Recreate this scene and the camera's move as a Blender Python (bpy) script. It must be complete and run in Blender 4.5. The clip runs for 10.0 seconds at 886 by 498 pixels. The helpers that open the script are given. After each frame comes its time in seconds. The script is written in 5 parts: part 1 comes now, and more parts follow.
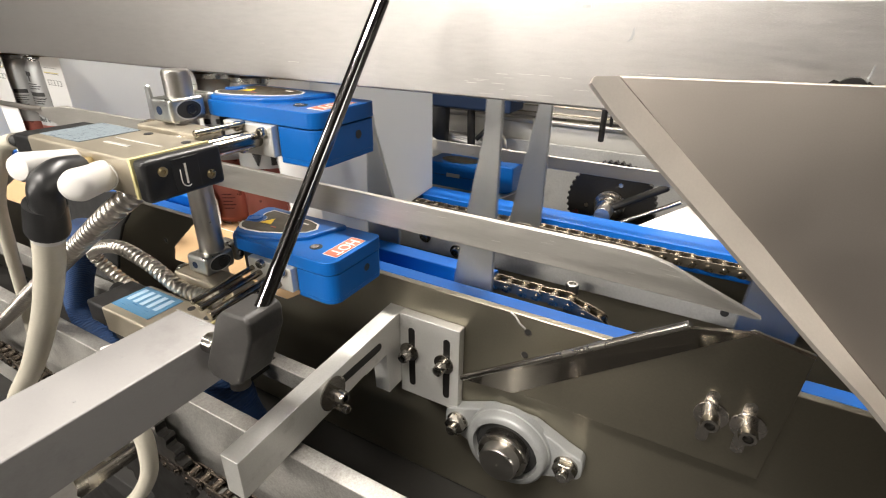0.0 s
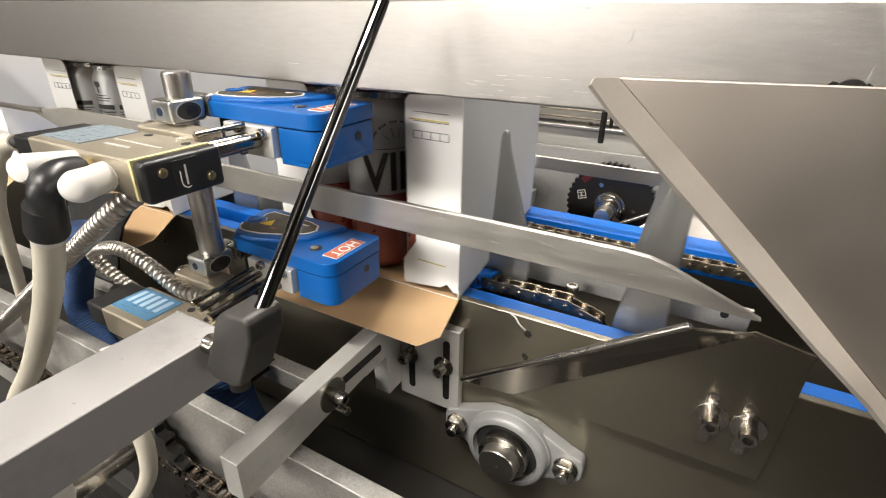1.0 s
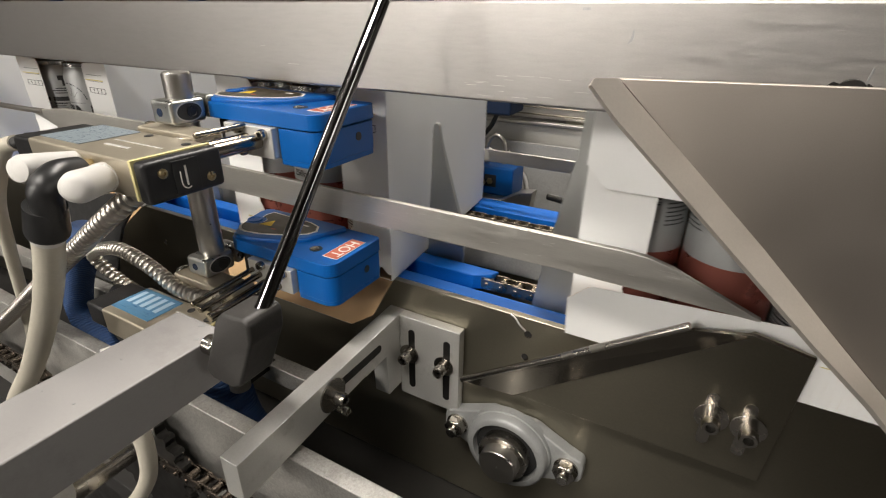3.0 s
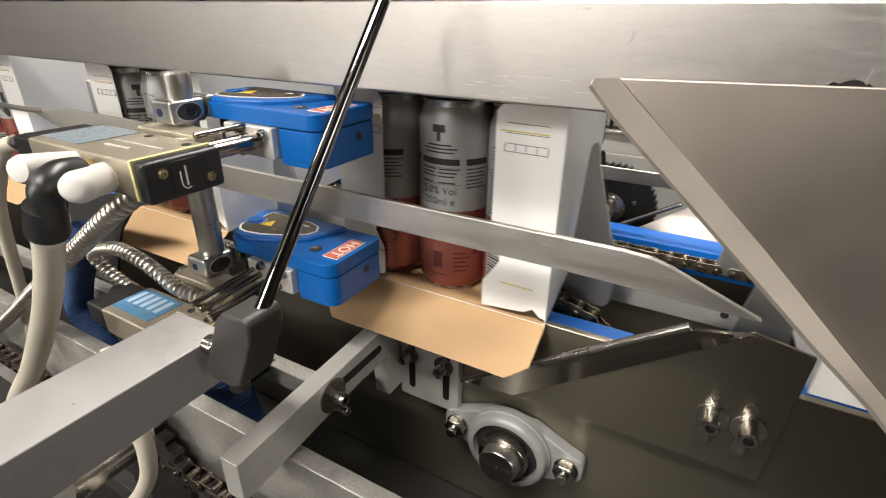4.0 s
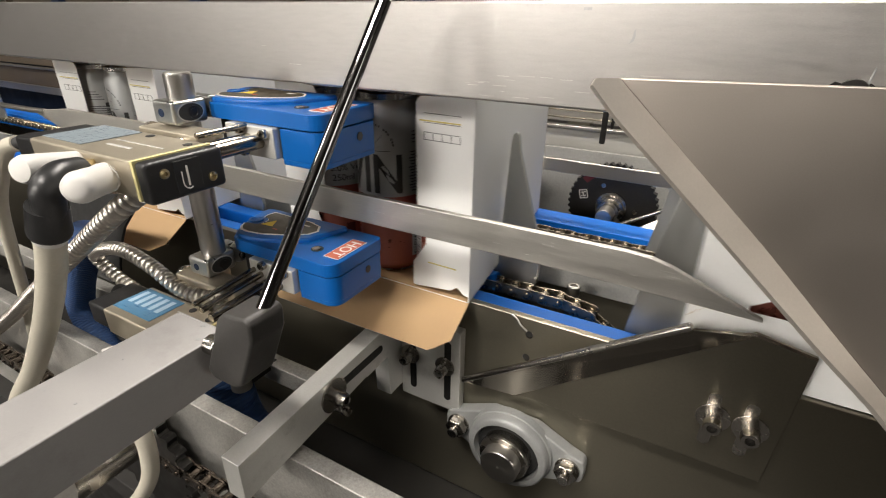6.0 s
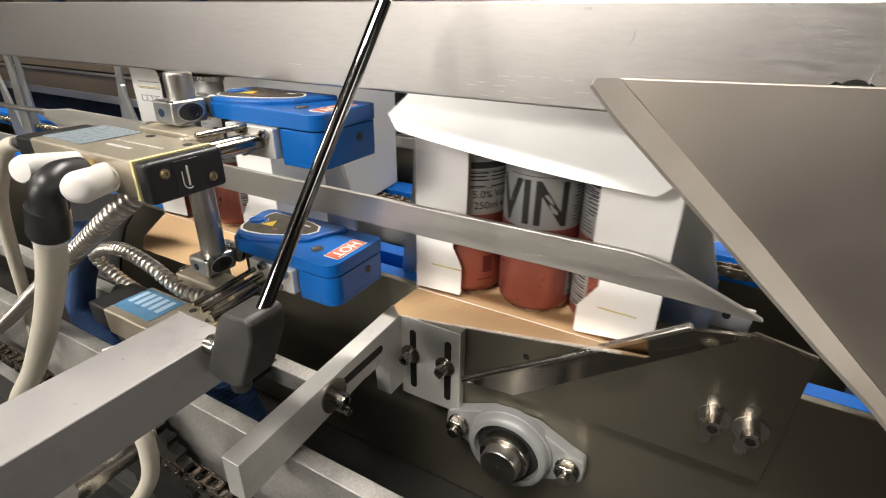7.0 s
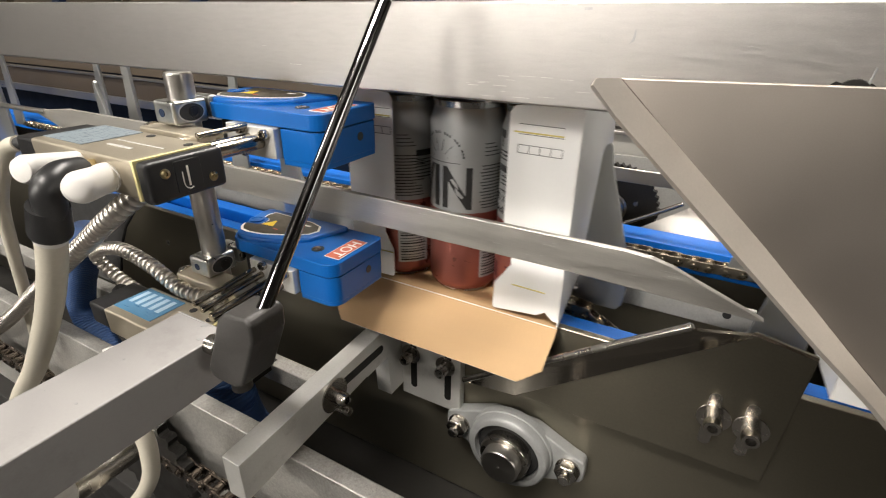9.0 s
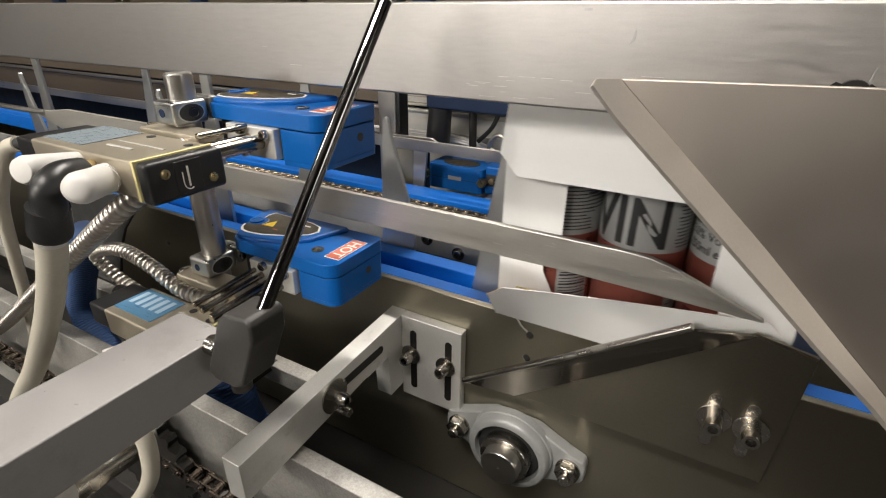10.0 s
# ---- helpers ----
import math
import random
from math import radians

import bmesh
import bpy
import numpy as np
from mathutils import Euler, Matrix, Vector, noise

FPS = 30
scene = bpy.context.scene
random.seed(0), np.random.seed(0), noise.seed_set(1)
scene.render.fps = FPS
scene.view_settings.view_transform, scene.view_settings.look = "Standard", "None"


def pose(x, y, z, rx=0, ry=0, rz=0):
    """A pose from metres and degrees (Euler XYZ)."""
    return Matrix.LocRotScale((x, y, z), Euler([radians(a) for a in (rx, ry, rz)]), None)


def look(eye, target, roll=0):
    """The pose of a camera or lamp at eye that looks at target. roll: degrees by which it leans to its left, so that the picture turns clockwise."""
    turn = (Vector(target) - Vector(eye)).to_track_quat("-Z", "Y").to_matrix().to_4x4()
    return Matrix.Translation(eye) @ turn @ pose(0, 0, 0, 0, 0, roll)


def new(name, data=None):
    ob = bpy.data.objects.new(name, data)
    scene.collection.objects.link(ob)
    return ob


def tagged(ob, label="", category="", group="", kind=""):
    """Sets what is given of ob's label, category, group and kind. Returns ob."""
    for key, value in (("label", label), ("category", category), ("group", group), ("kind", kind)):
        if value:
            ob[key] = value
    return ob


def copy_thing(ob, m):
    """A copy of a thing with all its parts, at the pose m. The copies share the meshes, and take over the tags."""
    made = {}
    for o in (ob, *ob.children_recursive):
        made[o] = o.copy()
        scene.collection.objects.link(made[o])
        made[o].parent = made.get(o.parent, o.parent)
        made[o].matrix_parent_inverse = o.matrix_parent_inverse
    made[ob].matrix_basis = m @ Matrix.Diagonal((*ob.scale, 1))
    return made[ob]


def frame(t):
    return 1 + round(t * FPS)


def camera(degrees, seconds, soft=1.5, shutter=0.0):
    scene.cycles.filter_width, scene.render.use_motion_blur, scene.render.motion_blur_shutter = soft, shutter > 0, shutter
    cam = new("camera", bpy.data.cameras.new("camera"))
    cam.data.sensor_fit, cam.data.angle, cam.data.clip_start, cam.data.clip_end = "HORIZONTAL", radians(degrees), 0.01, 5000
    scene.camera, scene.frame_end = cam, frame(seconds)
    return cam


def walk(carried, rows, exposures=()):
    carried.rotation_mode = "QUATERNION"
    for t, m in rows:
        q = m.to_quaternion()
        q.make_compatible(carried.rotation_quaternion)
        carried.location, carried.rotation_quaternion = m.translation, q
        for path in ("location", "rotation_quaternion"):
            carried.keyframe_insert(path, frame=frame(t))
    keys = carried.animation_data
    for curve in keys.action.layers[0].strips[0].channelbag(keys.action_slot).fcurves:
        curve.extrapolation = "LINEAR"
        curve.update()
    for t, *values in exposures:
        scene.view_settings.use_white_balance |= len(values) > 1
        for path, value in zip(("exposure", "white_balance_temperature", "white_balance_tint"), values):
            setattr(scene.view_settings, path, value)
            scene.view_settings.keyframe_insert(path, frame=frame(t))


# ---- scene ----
EYE = (0.0, -0.266, 1.192)
cam = camera(83.7, 10.0, soft=1.15, shutter=0.4)
walk(cam, [
    (0.0, pose(*EYE, 64.3798, -0.6232, 29.1138)),
    (0.5, pose(*EYE, 64.5111, -0.6401, 29.0783)),
    (1.2, pose(*EYE, 64.5434, -0.6232, 29.1138)),
    (2.5, pose(*EYE, 64.5892, -0.6232, 29.1138)),
    (4.0, pose(*EYE, 64.6088, -0.6232, 29.1138)),
    (4.6, pose(*EYE, 64.6080, -0.5839, 29.1965)),
    (5.2, pose(*EYE, 64.6076, -0.5671, 29.2320)),
    (7.0, pose(*EYE, 64.6074, -0.5587, 29.2497)),
    (8.0, pose(*EYE, 64.5809, -0.5390, 29.2911)),
    (9.0, pose(*EYE, 64.6070, -0.5390, 29.2911)),
    (10.0, pose(*EYE, 64.6725, -0.5390, 29.2911)),
], exposures=[(0.0, -0.10), (0.5, -0.15), (1.0, -0.13), (1.5, -0.30), (2.0, -0.43), (2.5, -0.72), (2.8, -0.73), (3.4, -0.50), (4.0, -0.37), (4.5, -0.41), (5.0, -0.69), (5.5, -0.57), (6.0, -0.49), (6.5, -0.38), (7.0, -0.39), (7.5, -0.69), (8.0, -0.52), (8.5, -0.31), (9.0, -0.33), (9.5, -0.43), (10.0, -0.65)])

# ---- light: a dim hall with ceiling lamps ----
world = bpy.data.worlds.new("hall_air")
scene.world = world
world.use_nodes = True
world.node_tree.nodes["Background"].inputs[0].default_value = (1.0, 0.96, 0.9, 1)
world.node_tree.nodes["Background"].inputs[1].default_value = 0.02


def lamp(name, eye, target, sx, sy, watts, colour):
    data = bpy.data.lights.new(name, "AREA")
    data.shape, data.size, data.size_y, data.energy, data.color = "RECTANGLE", sx, sy, watts, colour
    ob = new(name, data)
    ob.matrix_world = look(eye, target)
    return tagged(ob, "long white ceiling lamp of the hall", "lamp")


LAMPS = [((-0.25, -1.3, 3.2), (1.3, 0.3), 125.0), ((-2.9, -1.6, 3.2), (1.3, 0.3), 45.0), ((-0.4, 1.3, 3.2), (1.3, 0.3), 110.0)]
for at, size, watts in LAMPS:
    lamp("ceiling_lamp", at, (at[0], at[1], 0), *size, watts, (1.0, 0.935, 0.855))
# added fill lights, out of view: two for the front, one for right-hand faces
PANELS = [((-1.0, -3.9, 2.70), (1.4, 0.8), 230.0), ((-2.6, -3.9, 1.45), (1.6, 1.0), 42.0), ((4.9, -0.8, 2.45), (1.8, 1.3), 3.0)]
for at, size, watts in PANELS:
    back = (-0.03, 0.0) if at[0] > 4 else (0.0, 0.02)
    tagged(lamp("fill_lamp", (at[0] + back[0], at[1] + back[1], at[2]), (0, 0, 1.15), *size, watts, (1.0, 0.935, 0.855)), "added fill light for the machine, out of view")

# ---- materials ----


def material(name, colour, rough=0.5, metal=0.0, spread=0.06, scale=40.0, stretch=(1, 1, 1), bump=0.0, fine=900.0, rough_spread=0.1, dirt=0.0, dirt_scale=12.0, coat=0.0, spec=0.5, smear=0.0):
    """Base colour with two scales of variation, uneven gloss and fine relief, in metres."""
    m = bpy.data.materials.new(name)
    m.use_nodes = True
    nt = m.node_tree
    b = nt.nodes["Principled BSDF"]
    b.inputs["Metallic"].default_value = metal
    b.inputs["Specular IOR Level"].default_value = spec
    b.inputs["Coat Weight"].default_value = coat
    if smear:
        # brushed along the line: gloss spreads upright
        b.inputs["Anisotropic"].default_value = smear
        way = nt.nodes.new("ShaderNodeCombineXYZ")
        way.inputs[2].default_value = 1.0
        nt.links.new(way.outputs[0], b.inputs["Tangent"])

    def node(kind, **values):
        n = nt.nodes.new(kind)
        for key, value in values.items():
            n.inputs[key].default_value = value
        return n

    geo = node("ShaderNodeTexCoord")
    mapping = node("ShaderNodeMapping", Scale=stretch)
    nt.links.new(geo.outputs["Object"], mapping.inputs["Vector"])
    big = node("ShaderNodeTexNoise", Scale=scale, Detail=4.0, Roughness=0.6)
    small = node("ShaderNodeTexNoise", Scale=fine, Detail=3.0, Roughness=0.6)
    nt.links.new(mapping.outputs[0], big.inputs["Vector"])
    nt.links.new(mapping.outputs[0], small.inputs["Vector"])
    mix = node("ShaderNodeMath")
    mix.operation = "ADD"
    nt.links.new(big.outputs["Fac"], mix.inputs[0])
    nt.links.new(small.outputs["Fac"], mix.inputs[1])
    rng = node("ShaderNodeMapRange", **{"From Min": 0.6, "From Max": 1.4, "To Min": 1 - spread, "To Max": 1 + spread})
    nt.links.new(mix.outputs[0], rng.inputs["Value"])
    tint = node("ShaderNodeVectorMath", **{})
    tint.operation = "SCALE"
    tint.inputs[0].default_value = colour
    nt.links.new(rng.outputs[0], tint.inputs["Scale"])
    out = tint.outputs[0]
    if dirt:
        stain = node("ShaderNodeTexNoise", Scale=dirt_scale, Detail=8.0, Roughness=0.7)
        nt.links.new(geo.outputs["Object"], stain.inputs["Vector"])
        ramp = node("ShaderNodeMapRange", **{"From Min": 0.56, "From Max": 0.75, "To Min": 0.0, "To Max": dirt})
        nt.links.new(stain.outputs["Fac"], ramp.inputs["Value"])
        soil = node("ShaderNodeMix")
        soil.data_type = "RGBA"
        soil.inputs["B"].default_value = (0.09, 0.075, 0.06, 1)
        nt.links.new(ramp.outputs[0], soil.inputs["Factor"])
        nt.links.new(out, soil.inputs["A"])
        out = soil.outputs["Result"]
    nt.links.new(out, b.inputs["Base Color"])
    gloss = node("ShaderNodeMapRange", **{"From Min": 0.3, "From Max": 0.7, "To Min": max(0.02, rough - rough_spread), "To Max": min(1, rough + rough_spread)})
    nt.links.new(big.outputs["Fac"], gloss.inputs["Value"])
    nt.links.new(gloss.outputs[0], b.inputs["Roughness"])
    if bump:
        relief = node("ShaderNodeBump", Strength=bump, Distance=0.0003)
        nt.links.new(small.outputs["Fac"], relief.inputs["Height"])
        nt.links.new(relief.outputs[0], b.inputs["Normal"])
    return m


STEEL = material("brushed_stainless", (0.48, 0.46, 0.43), 0.34, 1.0, 0.07, 9.0, (1, 14, 14), 0.12, 160.0, 0.07)
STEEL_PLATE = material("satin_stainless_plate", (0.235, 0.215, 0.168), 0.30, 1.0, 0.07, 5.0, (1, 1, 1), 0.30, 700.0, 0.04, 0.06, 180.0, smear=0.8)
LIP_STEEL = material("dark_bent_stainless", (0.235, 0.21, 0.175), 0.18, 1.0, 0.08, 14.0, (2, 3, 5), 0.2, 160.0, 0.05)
STEEL_PLOUGH = material("matt_bead_blasted_steel", (0.40, 0.36, 0.322), 0.44, 1.0, 0.04, 10.0, (1, 1, 1), 0.12, 1600.0, 0.05)
BEAM_STEEL = material("worn_beam_steel", (0.42, 0.405, 0.388), 0.37, 1.0, 0.10, 90.0, (1, 6, 6), 0.28, 1000.0, 0.06, 0.05, 60.0)
# lighter than the plough sheet: wear plus the light on the bend, as colour
WORN_LIT_EDGE = material("worn_lit_edge_steel", (0.66, 0.61, 0.55), 0.48, 0.9, 0.05, 30.0, (1, 1, 1), 0.1, 900.0, 0.06)
# flat black that stands for shade, in holes and under the conveyor
VOID = material("void_black", (0.012, 0.011, 0.010), 0.6, 0.0, 0.3, 20.0)
CLAMP_STEEL = material("zinc_plated_steel", (0.41, 0.41, 0.39), 0.32, 1.0, 0.12, 90.0, (1, 1, 1), 0.1, 700.0, 0.08)
CHROME = material("polished_steel", (0.46, 0.435, 0.40), 0.24, 1.0, 0.05, 40.0, (1, 1, 1), 0.0, 500.0, 0.06)
DARK_CHROME = material("dark_polished_steel", (0.21, 0.205, 0.20), 0.11, 1.0, 0.05, 40.0, (1, 1, 1), 0.0, 500.0, 0.05)
CONDUIT = material("bright_conduit_steel", (0.46, 0.43, 0.39), 0.33, 1.0, 0.08, 60.0, (1, 1, 1), 0.0, 500.0, 0.06)
ALU = material("milled_aluminium", (0.64, 0.63, 0.60), 0.45, 0.55, 0.07, 30.0, (1, 1, 1), 0.12, 700.0, 0.08, 0.3, 40.0)
BAR_ALU = material("scratched_grey_bar", (0.40, 0.39, 0.365), 0.48, 0.75, 0.34, 25.0, (1, 1, 1), 0.9, 700.0, 0.12, 0.50, 40.0)
SCREW_STEEL = material("dull_screw_steel", (0.40, 0.375, 0.34), 0.25, 1.0, 0.08, 60.0, (1, 1, 1), 0.0, 500.0, 0.06)
PLATE_GREY = material("dull_grey_plate", (0.42, 0.415, 0.395), 0.55, 0.35, 0.16, 30.0, (1, 1, 1), 0.5, 500.0, 0.08, 0.3, 30.0)
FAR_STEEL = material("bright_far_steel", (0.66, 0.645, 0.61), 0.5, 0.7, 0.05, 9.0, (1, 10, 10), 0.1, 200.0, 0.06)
RAIL_STEEL = material("worn_rail_steel", (0.56, 0.54, 0.50), 0.45, 1.0, 0.08, 14.0, (1, 14, 14), 0.2, 160.0, 0.08)
CAST = material("grey_cast_housing", (0.33, 0.335, 0.33), 0.45, 0.35, 0.10, 60.0, (1, 1, 1), 0.2, 900.0, 0.08, 0.3, 50.0)
GREY_PAINT = material("satin_grey_tube_steel", (0.37, 0.358, 0.352), 0.5, 0.45, 0.05, 18.0, (3, 1, 3), 0.25, 700.0, 0.06, 0.25, 20.0)
BLUE_RAIL = material("blue_sliding_plastic", (0.003, 0.104, 0.43), 0.42, 0.0, 0.10, 30.0, (1, 8, 8), 0.1, 200.0, 0.08, 0.25, 25.0, spec=0.25)
BLUE_HEAD = material("blue_moulded_plastic", (0.003, 0.090, 0.34), 0.34, 0.0, 0.06, 50.0, (1, 1, 1), 0.08, 1800.0, 0.06, 0.12, 60.0, spec=0.35)
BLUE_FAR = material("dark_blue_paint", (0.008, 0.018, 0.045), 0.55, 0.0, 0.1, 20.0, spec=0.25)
BOARD = material("white_coated_board", (0.86, 0.86, 0.85), 0.42, 0.0, 0.02, 30.0, (1, 1, 1), 0.03, 900.0, 0.08)
KRAFT = material("brown_kraft_board", (0.48, 0.315, 0.165), 0.75, 0.0, 0.07, 60.0, (1, 1, 1), 0.1, 1500.0, 0.08)
BLACK = material("black_plastic", (0.012, 0.012, 0.0125), 0.38, 0.0, 0.15, 60.0, (1, 1, 1), 0.1, 1500.0, 0.1)
HUB = material("scuffed_black_plastic", (0.035, 0.033, 0.031), 0.46, 0.0, 0.35, 70.0, (1, 1, 1), 0.3, 900.0, 0.1)
RUBBER = material("black_rubber", (0.012, 0.012, 0.012), 0.6, 0.0, 0.2, 60.0)
DARK = material("oily_dark_metal", (0.032, 0.030, 0.028), 0.42, 0.7, 0.25, 30.0, (1, 1, 1), 0.2, 500.0, 0.12)
CHAIN_M = material("oiled_chain_steel", (0.38, 0.335, 0.27), 0.28, 1.0, 0.2, 90.0, (1, 1, 1), 0.0, 800.0, 0.1)
DARK_CHAIN = material("dark_oily_chain", (0.15, 0.125, 0.105), 0.24, 1.0, 0.2, 90.0, (1, 1, 1), 0.0, 800.0, 0.1)
BEIGE = material("champagne_anodised_body", (0.47, 0.42, 0.33), 0.4, 0.75, 0.05, 50.0, (1, 1, 1), 0.08, 1200.0, 0.06)
WHITE_P = material("white_nylon", (0.58, 0.565, 0.54), 0.45, 0.0, 0.03, 60.0)
CREAM = material("cream_hose", (0.50, 0.465, 0.385), 0.42, 0.0, 0.06, 40.0, (1, 1, 1), 0.05, 600.0, 0.08, 0.15, 30.0)
BLUE_SLEEVE = material("blue_woven_sleeve", (0.006, 0.032, 0.105), 0.7, 0.0, 0.3, 300.0, (1, 1, 1), 0.8, 500.0)
STICKER_BLUE = material("blue_printed_sticker", (0.075, 0.20, 0.34), 0.35, 0.0, 0.25, 120.0, (1, 12, 1))
GASKET = material("pale_yellow_gasket", (0.64, 0.57, 0.28), 0.5)
# sticker blue greyed and paled: the glare on the upper gun is in the colour
STICKER_GLARE = material("glare_pale_sticker", (0.17, 0.205, 0.23), 0.32, 0.0, 0.2, 120.0, (1, 12, 1))
STICKER_LIGHT = material("pale_blue_print", (0.36, 0.50, 0.62), 0.4)
BROWN_FAR = material("dark_brown_steel", (0.085, 0.066, 0.048), 0.45, 0.3, 0.2, 6.0, (1, 6, 6))
YELLOW = material("yellow_gasket", (0.75, 0.52, 0.03), 0.5)
ORANGE = material("orange_red_label", (0.48, 0.13, 0.08), 0.5, 0.0, 0.1, 90.0)
INK = material("black_ink", (0.02, 0.02, 0.02), 0.5)
PALE = material("pale_print", (0.75, 0.72, 0.66), 0.5)
CAN_GREY = material("matt_silver_can_print", (0.43, 0.44, 0.44), 0.40, 0.5, 0.04, 60.0)
CAN_RED = material("copper_red_can_lacquer", (0.34, 0.115, 0.09), 0.33, 0.7, 0.08, 60.0)
CAN_DARK = material("dark_red_print", (0.10, 0.02, 0.02), 0.4, 0.3)
CAN_LID = material("bare_can_aluminium", (0.75, 0.74, 0.72), 0.25, 1.0, 0.04, 60.0)
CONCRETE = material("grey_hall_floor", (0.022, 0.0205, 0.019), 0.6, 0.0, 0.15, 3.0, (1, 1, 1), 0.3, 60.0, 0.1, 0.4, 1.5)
WALL_M = material("hall_wall_paint", (0.07, 0.064, 0.058), 0.7, 0.0, 0.1, 2.0)
GLOW = bpy.data.materials.new("lamp_diffuser")
GLOW.use_nodes = True

# ---- mesh helpers ----
ORIGIN = {}


def thing(name, at, label, category, group="", kind=""):
    ob = new(name)
    ob.empty_display_size = 0.02
    ob.location = at
    ORIGIN[ob.name] = Vector(at)
    return tagged(ob, label, category, group, kind)


def mesh_of(name, bm, mat, smooth=True, angle=50):
    """Mesh data with normals weighted by face size, so that flat faces stay flat beside their rounded edges."""
    bmesh.ops.recalc_face_normals(bm, faces=bm.faces)
    normals = []
    if smooth:
        bm.normal_update()
        limit = math.cos(radians(angle))
        size = {f: f.calc_area() for f in bm.faces}
        for f in bm.faces:
            f.smooth = True
            for v in f.verts:
                n = Vector((0, 0, 0))
                for g in v.link_faces:
                    if g.normal.dot(f.normal) > limit:
                        n += g.normal * size[g]
                normals.append(n.normalized() if n.length > 0 else f.normal)
    me = bpy.data.meshes.new(name)
    bm.to_mesh(me)
    bm.free()
    if normals:
        me.normals_split_custom_set([tuple(n) for n in normals])
    for one in (mat if isinstance(mat, (list, tuple)) else [mat]):
        me.materials.append(one)
    return me


def part(name, bm, mat, parent, label="", smooth=True):
    """One mesh under a thing or under a part; bm is in the world's metres."""
    o = ORIGIN[parent.name]
    bm.transform(Matrix.Translation(-o))
    ob = new(name, mesh_of(name, bm, mat, smooth))
    ob.parent = parent
    ORIGIN[ob.name] = o
    return tagged(ob, label)


def solid(name, bm, mat, at, label, category, group="", kind="", smooth=True):
    bm.transform(Matrix.Translation(-Vector(at)))
    ob = new(name, mesh_of(name, bm, mat, smooth))
    ob.location = at
    ORIGIN[ob.name] = Vector(at)
    return tagged(ob, label, category, group, kind)


def box(x0, x1, y0, y1, z0, z1, bevel=0.0, seg=2, bm=None, turn=None):
    own = bmesh.new()
    bmesh.ops.create_cube(own, size=1)
    for v in own.verts:
        v.co = ((x0 + x1) / 2 + v.co.x * (x1 - x0), (y0 + y1) / 2 + v.co.y * (y1 - y0), (z0 + z1) / 2 + v.co.z * (z1 - z0))
    if bevel:
        bmesh.ops.bevel(own, geom=own.edges[:], offset=bevel, segments=seg, profile=0.5, affect="EDGES", clamp_overlap=True)
    if turn is not None:
        own.transform(turn)
    return join(bm, own)


def join(bm, own):
    if bm is None:
        return own
    me = bpy.data.meshes.new("tmp")
    own.to_mesh(me)
    own.free()
    bm.from_mesh(me)
    bpy.data.meshes.remove(me)
    return bm


def prism(pts, axis, a, b, bevel=0.0, seg=2, bm=None):
    """A flat outline pushed along an axis from a to b; pts are the two other coordinates in x, y, z order."""
    own = bmesh.new()
    vs = []
    for p, q in pts:
        co = [p, q]
        co.insert("xyz".index(axis), a)
        vs.append(own.verts.new(co))
    face = own.faces.new(vs)
    ext = bmesh.ops.extrude_face_region(own, geom=[face])
    d = [0, 0, 0]
    d["xyz".index(axis)] = b - a
    bmesh.ops.translate(own, vec=d, verts=[g for g in ext["geom"] if isinstance(g, bmesh.types.BMVert)])
    if bevel:
        bmesh.ops.recalc_face_normals(own, faces=own.faces)
        bmesh.ops.bevel(own, geom=own.edges[:], offset=bevel, segments=seg, profile=0.5, affect="EDGES", clamp_overlap=True)
    return join(bm, own)


def turned(profile, p0, p1, seg=24, bm=None):
    """A turned body: profile of (distance along, radius) from p0 towards p1."""
    own = bmesh.new()
    p0, p1 = Vector(p0), Vector(p1)
    q = (p1 - p0).to_track_quat("Z", "Y").to_matrix().to_4x4()
    m = Matrix.Translation(p0) @ q
    rings = []
    for h, r in profile:
        if r <= 0:
            rings.append([own.verts.new(m @ Vector((0, 0, h)))])
        else:
            rings.append([own.verts.new(m @ Vector((r * math.cos(2 * math.pi * i / seg), r * math.sin(2 * math.pi * i / seg), h))) for i in range(seg)])
    for a, b in zip(rings, rings[1:]):
        if len(a) == 1 and len(b) == 1:
            continue
        for i in range(seg):
            j = (i + 1) % seg
            if len(a) == 1:
                own.faces.new((a[0], b[i], b[j]))
            elif len(b) == 1:
                own.faces.new((a[i], b[0], a[j]))
            else:
                own.faces.new((a[i], b[i], b[j], a[j]))
    for end in (rings[0], rings[-1]):
        if len(end) > 2:
            own.faces.new(end)
    return join(bm, own)


def rod(p0, p1, r, seg=20, chamfer=0.0006, bm=None):
    n = (Vector(p1) - Vector(p0)).length
    c = min(chamfer, r * 0.4)
    return turned([(0, r - c), (c, r), (n - c, r), (n, r - c)], p0, p1, seg, bm)


def curve_points(pts, steps=10):
    """A smooth line through the points."""
    p = [Vector(q) for q in pts]
    p = [2 * p[0] - p[1]] + p + [2 * p[-1] - p[-2]]
    out = []
    for i in range(1, len(p) - 2):
        a, b, c, d = p[i - 1:i + 3]
        for k in range(steps):
            t = k / steps
            out.append(0.5 * (2 * b + (c - a) * t + (2 * a - 5 * b + 4 * c - d) * t * t + (3 * b - a - 3 * c + d) * t ** 3))
    return out + [p[-2]]


